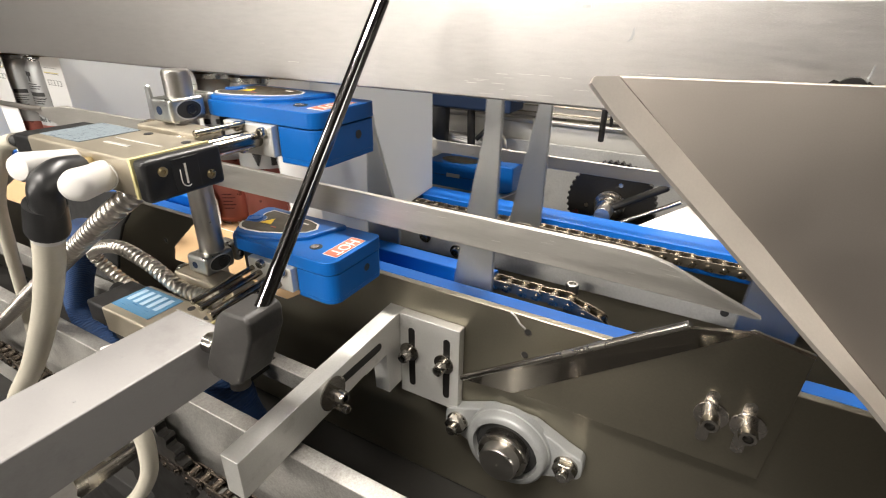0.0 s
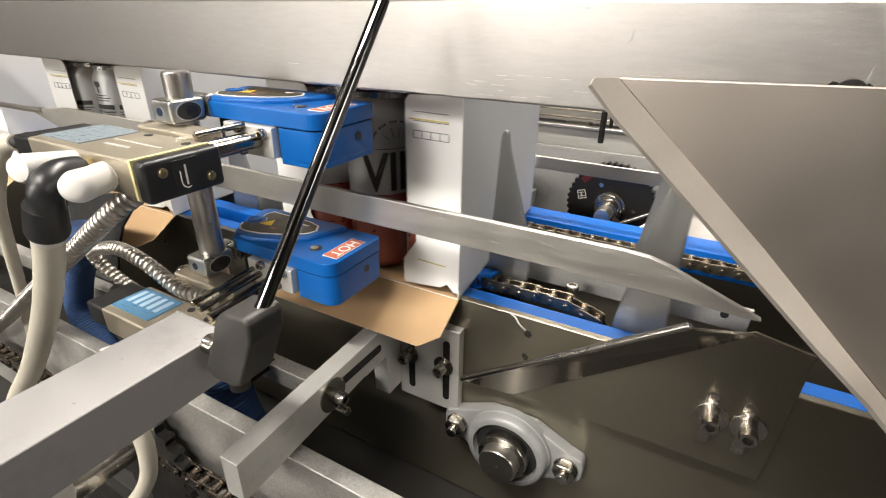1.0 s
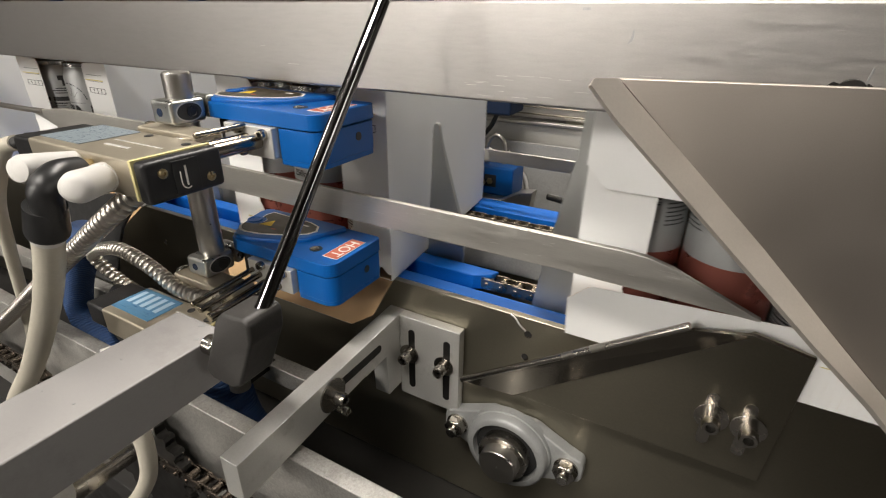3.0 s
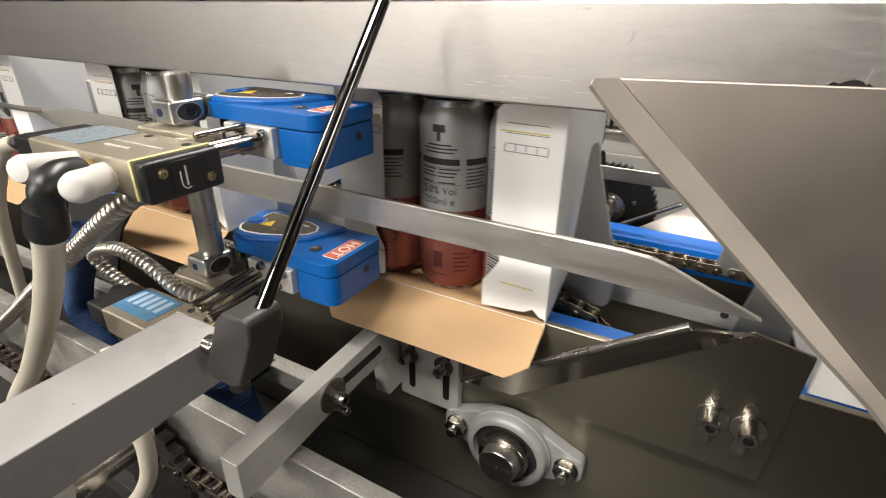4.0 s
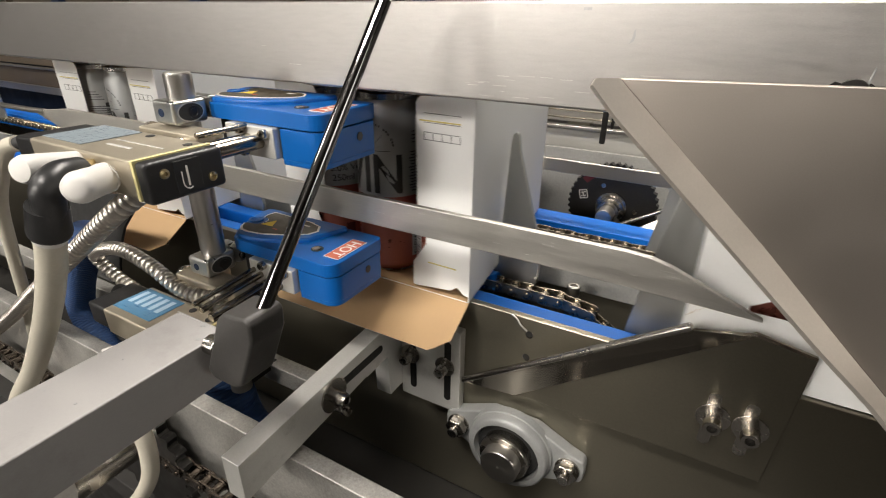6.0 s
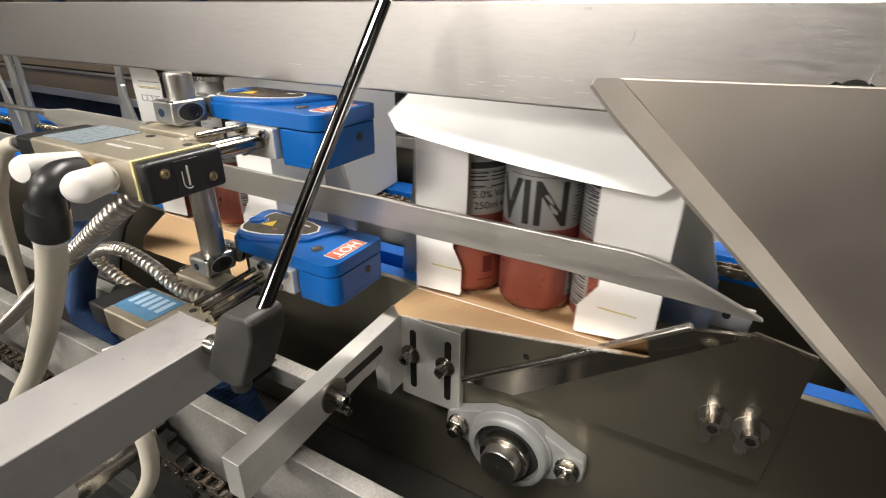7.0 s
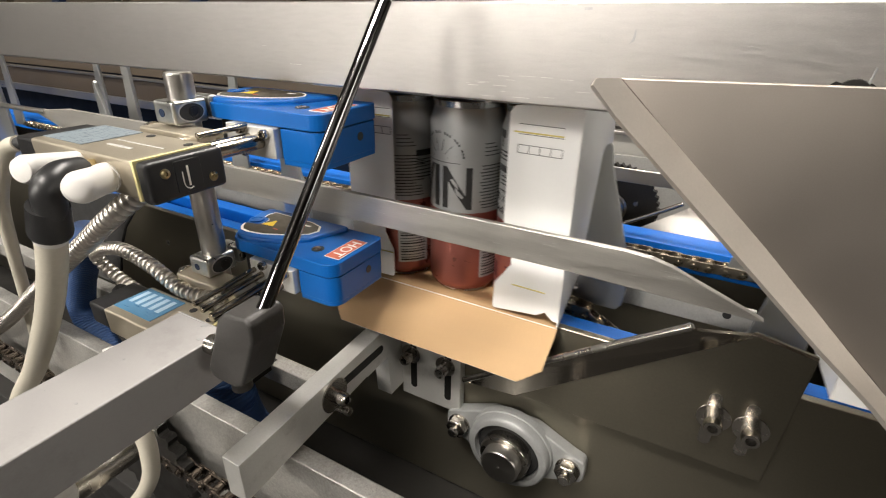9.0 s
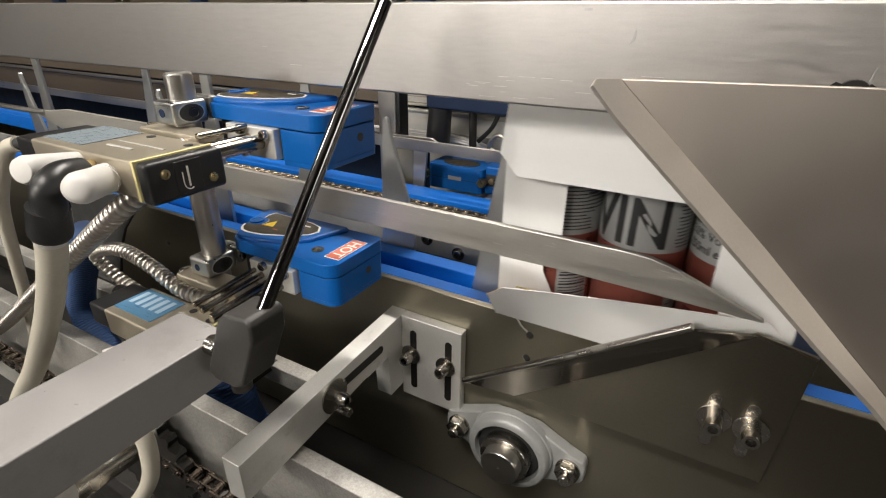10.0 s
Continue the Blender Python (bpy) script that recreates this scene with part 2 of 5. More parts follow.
def hose(pts, r, seg=14, steps=10, rib=0.0, pitch=0.004, bm=None):
    """A hose along a smooth line; rib: depth of its rings, pitch apart."""
    line = curve_points(pts, steps)
    if rib:
        length = [0.0]
        for a, b in zip(line, line[1:]):
            length.append(length[-1] + (b - a).length)
        n = int(length[-1] / pitch * 8)
        fine = []
        for i in range(n + 1):
            s, k = length[-1] * i / n, 0
            while k < len(line) - 2 and length[k + 1] < s:
                k += 1
            f = (s - length[k]) / max(1e-9, length[k + 1] - length[k])
            fine.append((line[k].lerp(line[k + 1], f), r - rib * (0.5 - 0.5 * math.cos(2 * math.pi * s / pitch)) ** 3))
    else:
        fine = [(p, r) for p in line]
    own = bmesh.new()
    rings, side = [], None
    for i, (p, rr) in enumerate(fine):
        way = (fine[min(i + 1, len(fine) - 1)][0] - fine[max(i - 1, 0)][0]).normalized()
        side = way.orthogonal() if side is None else side - way * side.dot(way)
        side.normalize()
        up = way.cross(side)
        rings.append([own.verts.new(p + rr * (math.cos(2 * math.pi * k / seg) * side + math.sin(2 * math.pi * k / seg) * up)) for k in range(seg)])
    for a, b in zip(rings, rings[1:]):
        for k in range(seg):
            own.faces.new((a[k], b[k], b[(k + 1) % seg], a[(k + 1) % seg]))
    own.faces.new(rings[0])
    own.faces.new(rings[-1])
    return join(bm, own)


def hexagon(p0, p1, r, bm=None):
    n = (Vector(p1) - Vector(p0)).length
    return turned([(0, r), (n * 0.85, r), (n, r * 0.86)], p0, p1, 6, bm)


def thicken(bm, depth):
    """Gives an open sheet its thickness."""
    bm.faces.ensure_lookup_table()
    bmesh.ops.recalc_face_normals(bm, faces=bm.faces)
    bm.normal_update()
    bmesh.ops.solidify(bm, geom=bm.faces[:], thickness=depth)


def socket_screw(parent, at, way, r, washer=0.0, head=None):
    """Cap screw with a hexagon socket: washer, head and dark socket, standing out along way."""
    at, way = Vector(at), Vector(way).normalized()
    head = head or r * 1.1
    if washer:
        part("washer", turned([(0, washer * 0.97), (0.0012, washer), (0.0016, washer * 0.95)], at, at + way), SCREW_STEEL, parent)
    s = at + way * (0.0016 if washer else 0)
    scr = part("screw", turned([(0, r * 0.97), (head * 0.8, r), (head, r * 0.86), (head, r * 0.55), (head * 0.5, r * 0.5), (head * 0.5, 0)], s, s + way, 20), SCREW_STEEL, parent)
    part("socket", turned([(0, r * 0.52), (0.0002, r * 0.52), (0.0002, 0)], s + way * head * 0.5, s + way, 6), VOID, scr, "dark hexagon socket")
    return scr


def words(text, size, m, mat, parent, name="lettering", wrap=0.0, depth=0.00012, align="CENTER", tall=1.0, bold=0.0):
    """Flat lettering on the pose m (its own x to the right, y up); wrap: radius of the can that it bends round."""
    c = bpy.data.curves.new("text", "FONT")
    c.body, c.size, c.align_x, c.align_y, c.extrude, c.offset = text, size, align, "CENTER", depth, bold * size
    tmp = new("text", c)
    bpy.context.view_layer.update()
    me = bpy.data.meshes.new_from_object(tmp.evaluated_get(bpy.context.evaluated_depsgraph_get()))
    bpy.data.objects.remove(tmp)
    bm = bmesh.new()
    bm.from_mesh(me)
    bpy.data.meshes.remove(me)
    for v in bm.verts:
        v.co.y *= tall
    if wrap:
        bmesh.ops.subdivide_edges(bm, edges=[e for e in bm.edges if e.calc_length() > 0.002], cuts=3)
        for v in bm.verts:
            a, r = v.co.x / wrap, wrap + v.co.z + 0.0001
            v.co = (r * math.sin(a), v.co.y, r * math.cos(a))
    bm.transform(m)
    return part(name, bm, mat, parent)

# ---- the hall ----
gb = GLOW.node_tree.nodes["Principled BSDF"]
gb.inputs["Emission Color"].default_value = (1.0, 0.95, 0.87, 1)
gb.inputs["Emission Strength"].default_value = 6.0
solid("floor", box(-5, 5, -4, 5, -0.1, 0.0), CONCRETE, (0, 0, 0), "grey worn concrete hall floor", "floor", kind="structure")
solid("ceiling", box(-5, 5, -4, 5, 3.4, 3.5), WALL_M, (0, 0, 3.4), "plain grey hall ceiling", "ceiling", kind="structure")
for wn, dims in (("wall_north", (-5, 5, 5, 5.1)), ("wall_south", (-5, 5, -4.1, -4)), ("wall_west", (-5.1, -5, -4, 5)), ("wall_east", (5, 5.1, -4, 5))):
    solid(wn, box(*dims, -0.1, 3.5), WALL_M, (dims[0], dims[2], 0), "plain painted hall wall", "wall", kind="structure")
for at, size, watts in LAMPS:
    lf = thing("ceiling_light", (at[0], at[1], 3.4), "long white ceiling light fitting", "ceiling light", "hall lights")
    part("frame", box(at[0] - 0.68, at[0] + 0.68, at[1] - 0.18, at[1] + 0.18, 3.24, 3.4, 0.01), WHITE_P, lf)
    part("diffuser", box(at[0] - 0.65, at[0] + 0.65, at[1] - 0.15, at[1] + 0.15, 3.225, 3.24), GLOW, lf, "glowing white diffuser")

# glowing casings for the added fill lights
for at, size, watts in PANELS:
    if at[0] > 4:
        wf = thing("fill_panel", (5.0, at[1], at[2]), "added light panel at the end of the line, out of view", "wall light", "hall lights")
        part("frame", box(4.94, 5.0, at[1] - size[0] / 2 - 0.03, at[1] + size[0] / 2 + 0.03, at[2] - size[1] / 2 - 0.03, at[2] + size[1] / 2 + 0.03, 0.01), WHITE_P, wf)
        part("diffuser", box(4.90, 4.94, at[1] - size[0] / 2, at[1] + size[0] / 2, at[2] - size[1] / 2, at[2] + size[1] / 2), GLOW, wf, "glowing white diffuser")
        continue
    wf = thing("fill_panel", (at[0], -4.0, at[2]), "added light panel across the aisle, out of view", "wall light", "hall lights")
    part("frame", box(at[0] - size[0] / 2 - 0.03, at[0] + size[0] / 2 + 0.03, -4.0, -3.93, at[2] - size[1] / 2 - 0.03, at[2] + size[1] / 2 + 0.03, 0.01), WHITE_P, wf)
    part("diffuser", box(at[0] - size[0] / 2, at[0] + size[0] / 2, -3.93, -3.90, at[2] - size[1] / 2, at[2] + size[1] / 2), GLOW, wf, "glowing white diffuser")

# ---- machine frame: long members along the line ----
XL, XR = -2.4, 1.45
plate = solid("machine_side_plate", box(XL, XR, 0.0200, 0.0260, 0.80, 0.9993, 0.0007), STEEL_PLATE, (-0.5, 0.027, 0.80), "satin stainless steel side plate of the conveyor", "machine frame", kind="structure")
for hx, hz in ((-0.0872, 0.9868), (-0.0882, 0.9668), (-0.506, 0.962), (0.155, 0.955)):
    part("tapped_hole", turned([(0, 0.0024), (0.0003, 0.0024), (0.0003, 0)], (hx, 0.0199, hz), (hx, 0, hz), 16), VOID, plate)
    # bright disc set a little low, shaped as the glint under each hole
    part("hole_rim", turned([(0, 0.0030), (0.0002, 0.0029), (0.0002, 0.0)], (hx, 0.0199, hz - 0.0006), (hx, 0, hz - 0.0006), 16), SCREW_STEEL, plate, "bright rim that draws the glint below the hole")
part("peeled_film", hose([(-0.1010, 0.0190, 0.9996), (-0.0970, 0.0186, 0.9975), (-0.0935, 0.0180, 0.9935), (-0.0890, 0.0188, 0.9895)], 0.0007, 8), FAR_STEEL, plate, "curled strip of peeling film")
solid("slide_rail", box(XL, XR, 0.0263, 0.0395, 0.974, 0.9990, 0.0008), BLUE_RAIL, (-0.5, 0.034, 0.974), "bright blue plastic carton slide rail", "slide rail")
guide = thing("chain_guide", (-0.8, 0.055, 0.974), "bright blue plastic chain guide with a slot for the posts", "chain guide")
part("cover", prism([(XL, 0.0585), (-0.150, 0.0585), (-0.137, 0.0670), (-0.134, 0.0750), (XL, 0.0750)], "z", 0.9860, 0.9993, 0.0010), BLUE_RAIL, guide, "blue plastic cover with slanted end")
part("slot_floor", box(XL, -0.136, 0.0397, 0.0583, 0.974, 0.9840, 0.0006), BLUE_RAIL, guide)
solid("slide_rail", box(XL, XR, 0.206, 0.238, 0.974, 0.9985, 0.0008), BLUE_RAIL, (-0.5, 0.222, 0.974), "bright blue plastic slide rail on the far side", "slide rail")
solid("machine_side_plate", box(XL, XR, 0.2385, 0.246, 0.80, 0.992, 0.0006), STEEL_PLATE, (-0.5, 0.242, 0.80), "satin stainless steel far side plate of the conveyor", "machine frame", kind="structure")

# guide rail in front of the cartons: tapered nose where it ends
rail_pts = [(-0.631, 1.0978), (-0.604, 1.1000), (-0.568, 1.1041), (-0.425, 1.1040), (-0.375, 1.0800), (-0.0300, 1.0795), (-0.0170, 1.0785), (-0.006, 1.0757), (0.004, 1.0716), (0.0385, 1.0580), (0.0385, 1.0570), (-0.0600, 1.0595), (-0.50, 1.0595), (-0.545, 1.0720), (-0.631, 1.0950)]
rail = thing("guide_rail", (-0.3, -0.010, 1.06), "worn brushed stainless carton guide rail with pointed end", "guide rail")
part("blade", prism(rail_pts, "y", -0.012, -0.008, 0.0006), RAIL_STEEL, rail)
rng_rail = random.Random(5)
for i in range(14):
    sx, sz = rng_rail.uniform(-0.20, 0.0), rng_rail.uniform(1.064, 1.076)
    part("scratch", box(sx, sx + rng_rail.uniform(0.002, 0.009), -0.01206, -0.0119, sz, sz + 0.0002), FAR_STEEL, rail, "fine bright scratch")
solid("far_guide_rail", box(XL, 0.35, 0.2375, 0.2405, 1.0425, 1.0560, 0.0006), STEEL, (-0.5, 0.239, 1.0345), "brushed stainless guide rail behind the cartons", "guide rail")

# top beam
beam = solid("top_beam", box(XL, XR, -0.0300, -0.0100, 1.1525, 1.1980, 0.0012), BEAM_STEEL, (-0.5, -0.025, 1.153), "scuffed brushed stainless top beam over the cartons", "beam")

# plough plate that folds the top flaps: front sheet and bent edge strip
plough = thing("flap_plough", (0.0, -0.05, 1.10), "grey matt steel plough plate with a bent edge", "plough")
part("front_sheet", prism([(-0.0415, 1.1686), (0.1400, 1.1735), (0.1400, 0.9960), (0.0829, 1.0518)], "y", -0.0400, -0.0375, 0.0006), STEEL_PLOUGH, plough)
strip = bmesh.new()
lo = [(-0.0497, -0.052, 1.1667), (-0.0382, -0.052, 1.1545), (0.0054, -0.052, 1.1155), (0.0533, -0.052, 1.0726), (0.0761, -0.052, 1.0535), (0.1330, -0.052, 0.9980)]
hi = [(-0.0490, -0.0500, 1.1690), (-0.0415, -0.0402, 1.1686), (0.0268, -0.0402, 1.1060), (0.0626, -0.0402, 1.0712), (0.0829, -0.0402, 1.0518), (0.1400, -0.0402, 0.9962)]
va = [strip.verts.new(p) for p in lo]
vb = [strip.verts.new(p) for p in hi]
for i in range(len(va) - 1):
    strip.faces.new((va[i], va[i + 1], vb[i + 1], vb[i]))
thicken(strip, 0.002)
part("bent_edge", strip, WORN_LIT_EDGE, plough, "worn bent edge strip, coloured lighter for the light it catches")
part("mounting_arm", box(0.085, 0.115, -0.0375, -0.0300, 1.155, 1.170, 0.0005), STEEL, plough)

# lower plough: rod, ramp sheet and slotted plate bolted to the side plate
ramp = thing("lower_flap_plough", (0.0, 0.01, 0.93), "stainless plate with a welded lifting rod, bolted in slots", "plough")
Y = 0.0095
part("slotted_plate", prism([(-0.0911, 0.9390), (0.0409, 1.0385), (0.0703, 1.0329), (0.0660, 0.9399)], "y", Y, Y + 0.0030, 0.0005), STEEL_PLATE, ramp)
sheet = bmesh.new()
for q in ((-0.1329, 0.0095, 0.9345), (0.0096, -0.0060, 1.0410), (0.0385, -0.0060, 1.0473), (0.0661, -0.0060, 1.0421), (0.0703, 0.0095, 1.0329), (0.0409, 0.0095, 1.0385), (-0.0911, 0.0095, 0.9390)):
    sheet.verts.new(q)
sheet.verts.ensure_lookup_table()
for ids in ((0, 1, 5, 6), (1, 2, 5), (2, 3, 4, 5)):
    sheet.faces.new([sheet.verts[i] for i in ids])
thicken(sheet, 0.0015)
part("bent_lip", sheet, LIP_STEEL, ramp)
part("lifting_rod", rod((-0.1329, 0.0085, 0.9350), (0.0096, -0.0068, 1.0424), 0.0024), CHROME, ramp, "polished round lifting rod")
part("spacer", box(0.015, 0.064, Y + 0.0030, 0.0199, 0.945, 0.990, 0.0005), STEEL_PLATE, ramp)
for bx in (0.0331, 0.0525):
    part("slot", prism([(bx - 0.0035 + 0.0035 * math.cos(a) + 0.002, (0.990 if math.sin(a) > 0 else 0.958) + 0.0035 * math.sin(a)) for a in [2 * math.pi * k / 24 for k in range(24)]], "y", Y - 0.0003, Y + 0.0002), SCREW_STEEL, ramp, "open adjusting slot")
    socket_screw(ramp, (bx, Y - 0.0004, 0.9766), (0, -1, 0), 0.0052, 0.0095, 0.010)

# ---- slotted bracket with its bar ----
bracket = thing("angle_bracket", (-0.165, 0.018, 0.93), "milled aluminium angle bracket bolted to the side plate", "bracket")
part("foot_plate", box(-0.1918, -0.1372, 0.0110, 0.0199, 0.8960, 0.9745, 0.0008), ALU, bracket)
for sx in (-0.1802, -0.1480):
    part("slot", prism([(sx + 0.0030 * math.cos(a), (0.9605 if math.sin(a) > 0 else 0.909) + 0.0030 * math.sin(a)) for a in [2 * math.pi * k / 24 for k in range(24)]], "y", 0.0107, 0.0111), DARK, bracket, "dark open slot")
    socket_screw(bracket, (sx - 0.002, 0.0106, 0.9400), (0, -1, 0), 0.0048, 0.0086, 0.010)
bar = prism([(0.0199, 0.9745), (-0.1500, 0.9655), (-0.1500, 0.9360), (-0.0350, 0.9450), (-0.0350, 0.9440), (-0.0080, 0.9450), (-0.0060, 0.9050), (0.0199, 0.9050)], "x", -0.2060, -0.1920, 0.0008)
part("bar", bar, ALU, bracket)
part("slot", prism([((-0.062 if math.cos(a) < 0 else -0.018) + 0.0035 * math.cos(a), 0.9585 + 0.0035 * math.sin(a)) for a in [2 * math.pi * k / 24 for k in range(24)]], "x", -0.1921, -0.1916), DARK, bracket, "dark long slot")
socket_screw(bracket, (-0.1918, -0.072, 0.9560), (1, 0, 0), 0.0048, 0.0125, 0.010)
part("stud", rod((-0.215, -0.066, 0.939), (-0.184, -0.066, 0.939), 0.0032), SCREW_STEEL, bracket)

# ---- flange bearing ----
bear = thing("flange_bearing", (-0.099, 0.012, 0.865), "grey two-bolt flange bearing with a bright shaft end", "bearing")
cx, cz = -0.0900, 0.8885
fl = [(cx + sx * x, cz + sz * z) for sx, sz, row in ((-1, 1, ((0.057, 0.006), (0.055, 0.010), (0.046, 0.0130), (0.018, 0.026))), (1, 1, ((0.018, 0.026), (0.046, 0.0130), (0.055, 0.010), (0.057, 0.006))), (1, -1, ((0.057, 0.006), (0.055, 0.010), (0.046, 0.0130), (0.018, 0.026))), (-1, -1, ((0.018, 0.026), (0.046, 0.0130), (0.055, 0.010), (0.057, 0.006)))) for x, z in row]
part("flange", prism(fl, "y", 0.0090, 0.0199, 0.0015), CAST, bear)
part("housing", turned([(0, 0.0340), (0.006, 0.0335), (0.0065, 0.0325), (0.012, 0.0320), (0.0140, 0.0300), (0.0140, 0.0262), (0.006, 0.0252), (0.006, 0.0)], (cx, 0.012, cz), (cx, -1, cz), 48), CAST, bear)
part("seal", turned([(0, 0.0252), (0.004, 0.0245), (0.0045, 0.0)], (cx, 0.006, cz), (cx, -1, cz), 40), RUBBER, bear, "black rubber seal")
part("inner_ring", turned([(0, 0.0195), (0.0105, 0.0195), (0.0115, 0.0188), (0.0115, 0.0)], (cx, 0.004, cz), (cx, -1, cz), 40), SCREW_STEEL, bear, "bright inner ring")
part("shaft", turned([(0, 0.0150), (0.0075, 0.0150), (0.0090, 0.0138), (0.0090, 0.0016), (0.0075, 0.0)], (cx, -0.0075, cz), (cx, -1, cz), 40), STEEL, bear, "turned steel shaft end")
for s in (-1, 1):
    bx = cx + s * 0.0453
    part("washer", turned([(0, 0.0092), (0.0016, 0.0092)], (bx, 0.0090, cz), (bx, -1, cz), 24), SCREW_STEEL, bear)
    nut = part("nut", hexagon((bx, 0.0076, cz), (bx, 0.0005, cz), 0.0088), SCREW_STEEL, bear)
    part("bolt_end", rod((bx, 0.002, cz), (bx, -0.0045, cz), 0.0042), CHROME, bear)

# ---- near frame bars and support arm ----
solid("frame_bar", box(-1.2, -0.085, -0.1135, -0.1010, 0.80, 0.9350, 0.0010), BAR_ALU, (-0.3, -0.107, 0.80), "scratched aluminium frame bar in front of the conveyor", "machine frame", kind="structure")
solid("frame_bar", box(-1.2, -0.2065, -0.0530, -0.0400, 0.9180, 0.9350, 0.0010), BAR_ALU, (-0.7, -0.047, 0.80), "scratched aluminium frame bar beside the side plate", "machine frame", kind="structure")
arm = thing("support_arm", (-0.205, -0.20, 1.03), "grey satin steel rectangular tube arm", "support arm")
part("tube", box(-0.2270, -0.1915, -0.60, -0.1412, 1.0235, 1.0500, 0.0009), GREY_PAINT, arm)
part("end_plate", box(-0.2265, -0.1920, -0.1412, -0.1400, 1.0240, 1.0495, 0.0004), GREY_PAINT, arm, "welded grey end plate")
for mx, my, ml in ((-0.2055, -0.1445, 0.0030), (-0.1975, -0.1530, 0.0022), (-0.2130, -0.1790, 0.0009), (-0.2015, -0.2050, 0.0011)):
    part("scuff", prism([(mx, my), (mx + ml, my + ml * 0.4), (mx + ml * 0.7, my + ml), (mx - ml * 0.2, my + ml * 0.6)], "z", 1.0500, 1.0502), CAST, arm, "dull scuff mark")

rng_arm = random.Random(8)
for i in range(10):
    mx, my, ml = rng_arm.uniform(-0.222, -0.196), rng_arm.uniform(-0.30, -0.15), rng_arm.uniform(0.0004, 0.0009)
    part("speck", prism([(mx, my), (mx + ml, my + ml * 0.3), (mx + ml * 0.6, my + ml), (mx - ml * 0.3, my + ml * 0.7)], "z", 1.0500, 1.0501), CAST, arm, "tiny dull speck")

# clamp lever on the arm's end
lever = thing("clamp_lever", (-0.165, -0.15, 1.05), "black clamp lever with a long polished steel rod", "clamp lever")
kp = [(-0.1835, 1.0425), (-0.1790, 1.0385), (-0.1650, 1.0385), (-0.1600, 1.0420), (-0.1480, 1.0690), (-0.1475, 1.0780), (-0.1500, 1.0805), (-0.1640, 1.0790), (-0.1690, 1.0740)]
part("hub", prism(kp, "y", -0.1590, -0.1400, 0.0022, 3), HUB, lever, "black moulded lever hub, scuffed grey")
part("rod", turned([(0, 0.0033), (0.150, 0.0031)], (-0.1530, -0.1500, 1.0740), (-0.1402, -0.0530, 1.2157), 24), DARK_CHROME, lever, "long polished steel lever rod")
part("screw", turned([(0, 0.0050), (0.006, 0.0050), (0.007, 0.004), (0.007, 0)], (-0.1915, -0.1495, 1.0480), (-0.18, -0.1495, 1.0480), 20), CHROME, lever)

# ---- glue guns ----


def rounded(x0, x1, y0, y1, r, n=6, skip=()):
    """A rectangle with round corners, anticlockwise from the near right one."""
    out = []
    for i, (cx, cy, a0) in enumerate(((x1 - r, y0 + r, -90), (x1 - r, y1 - r, 0), (x0 + r, y1 - r, 90), (x0 + r, y0 + r, 180))):
        for k in range(n + 1):
            a = radians(a0 + 90 * k / n)
            out.append((cx + r * math.cos(a), cy + r * math.sin(a)))
    return out


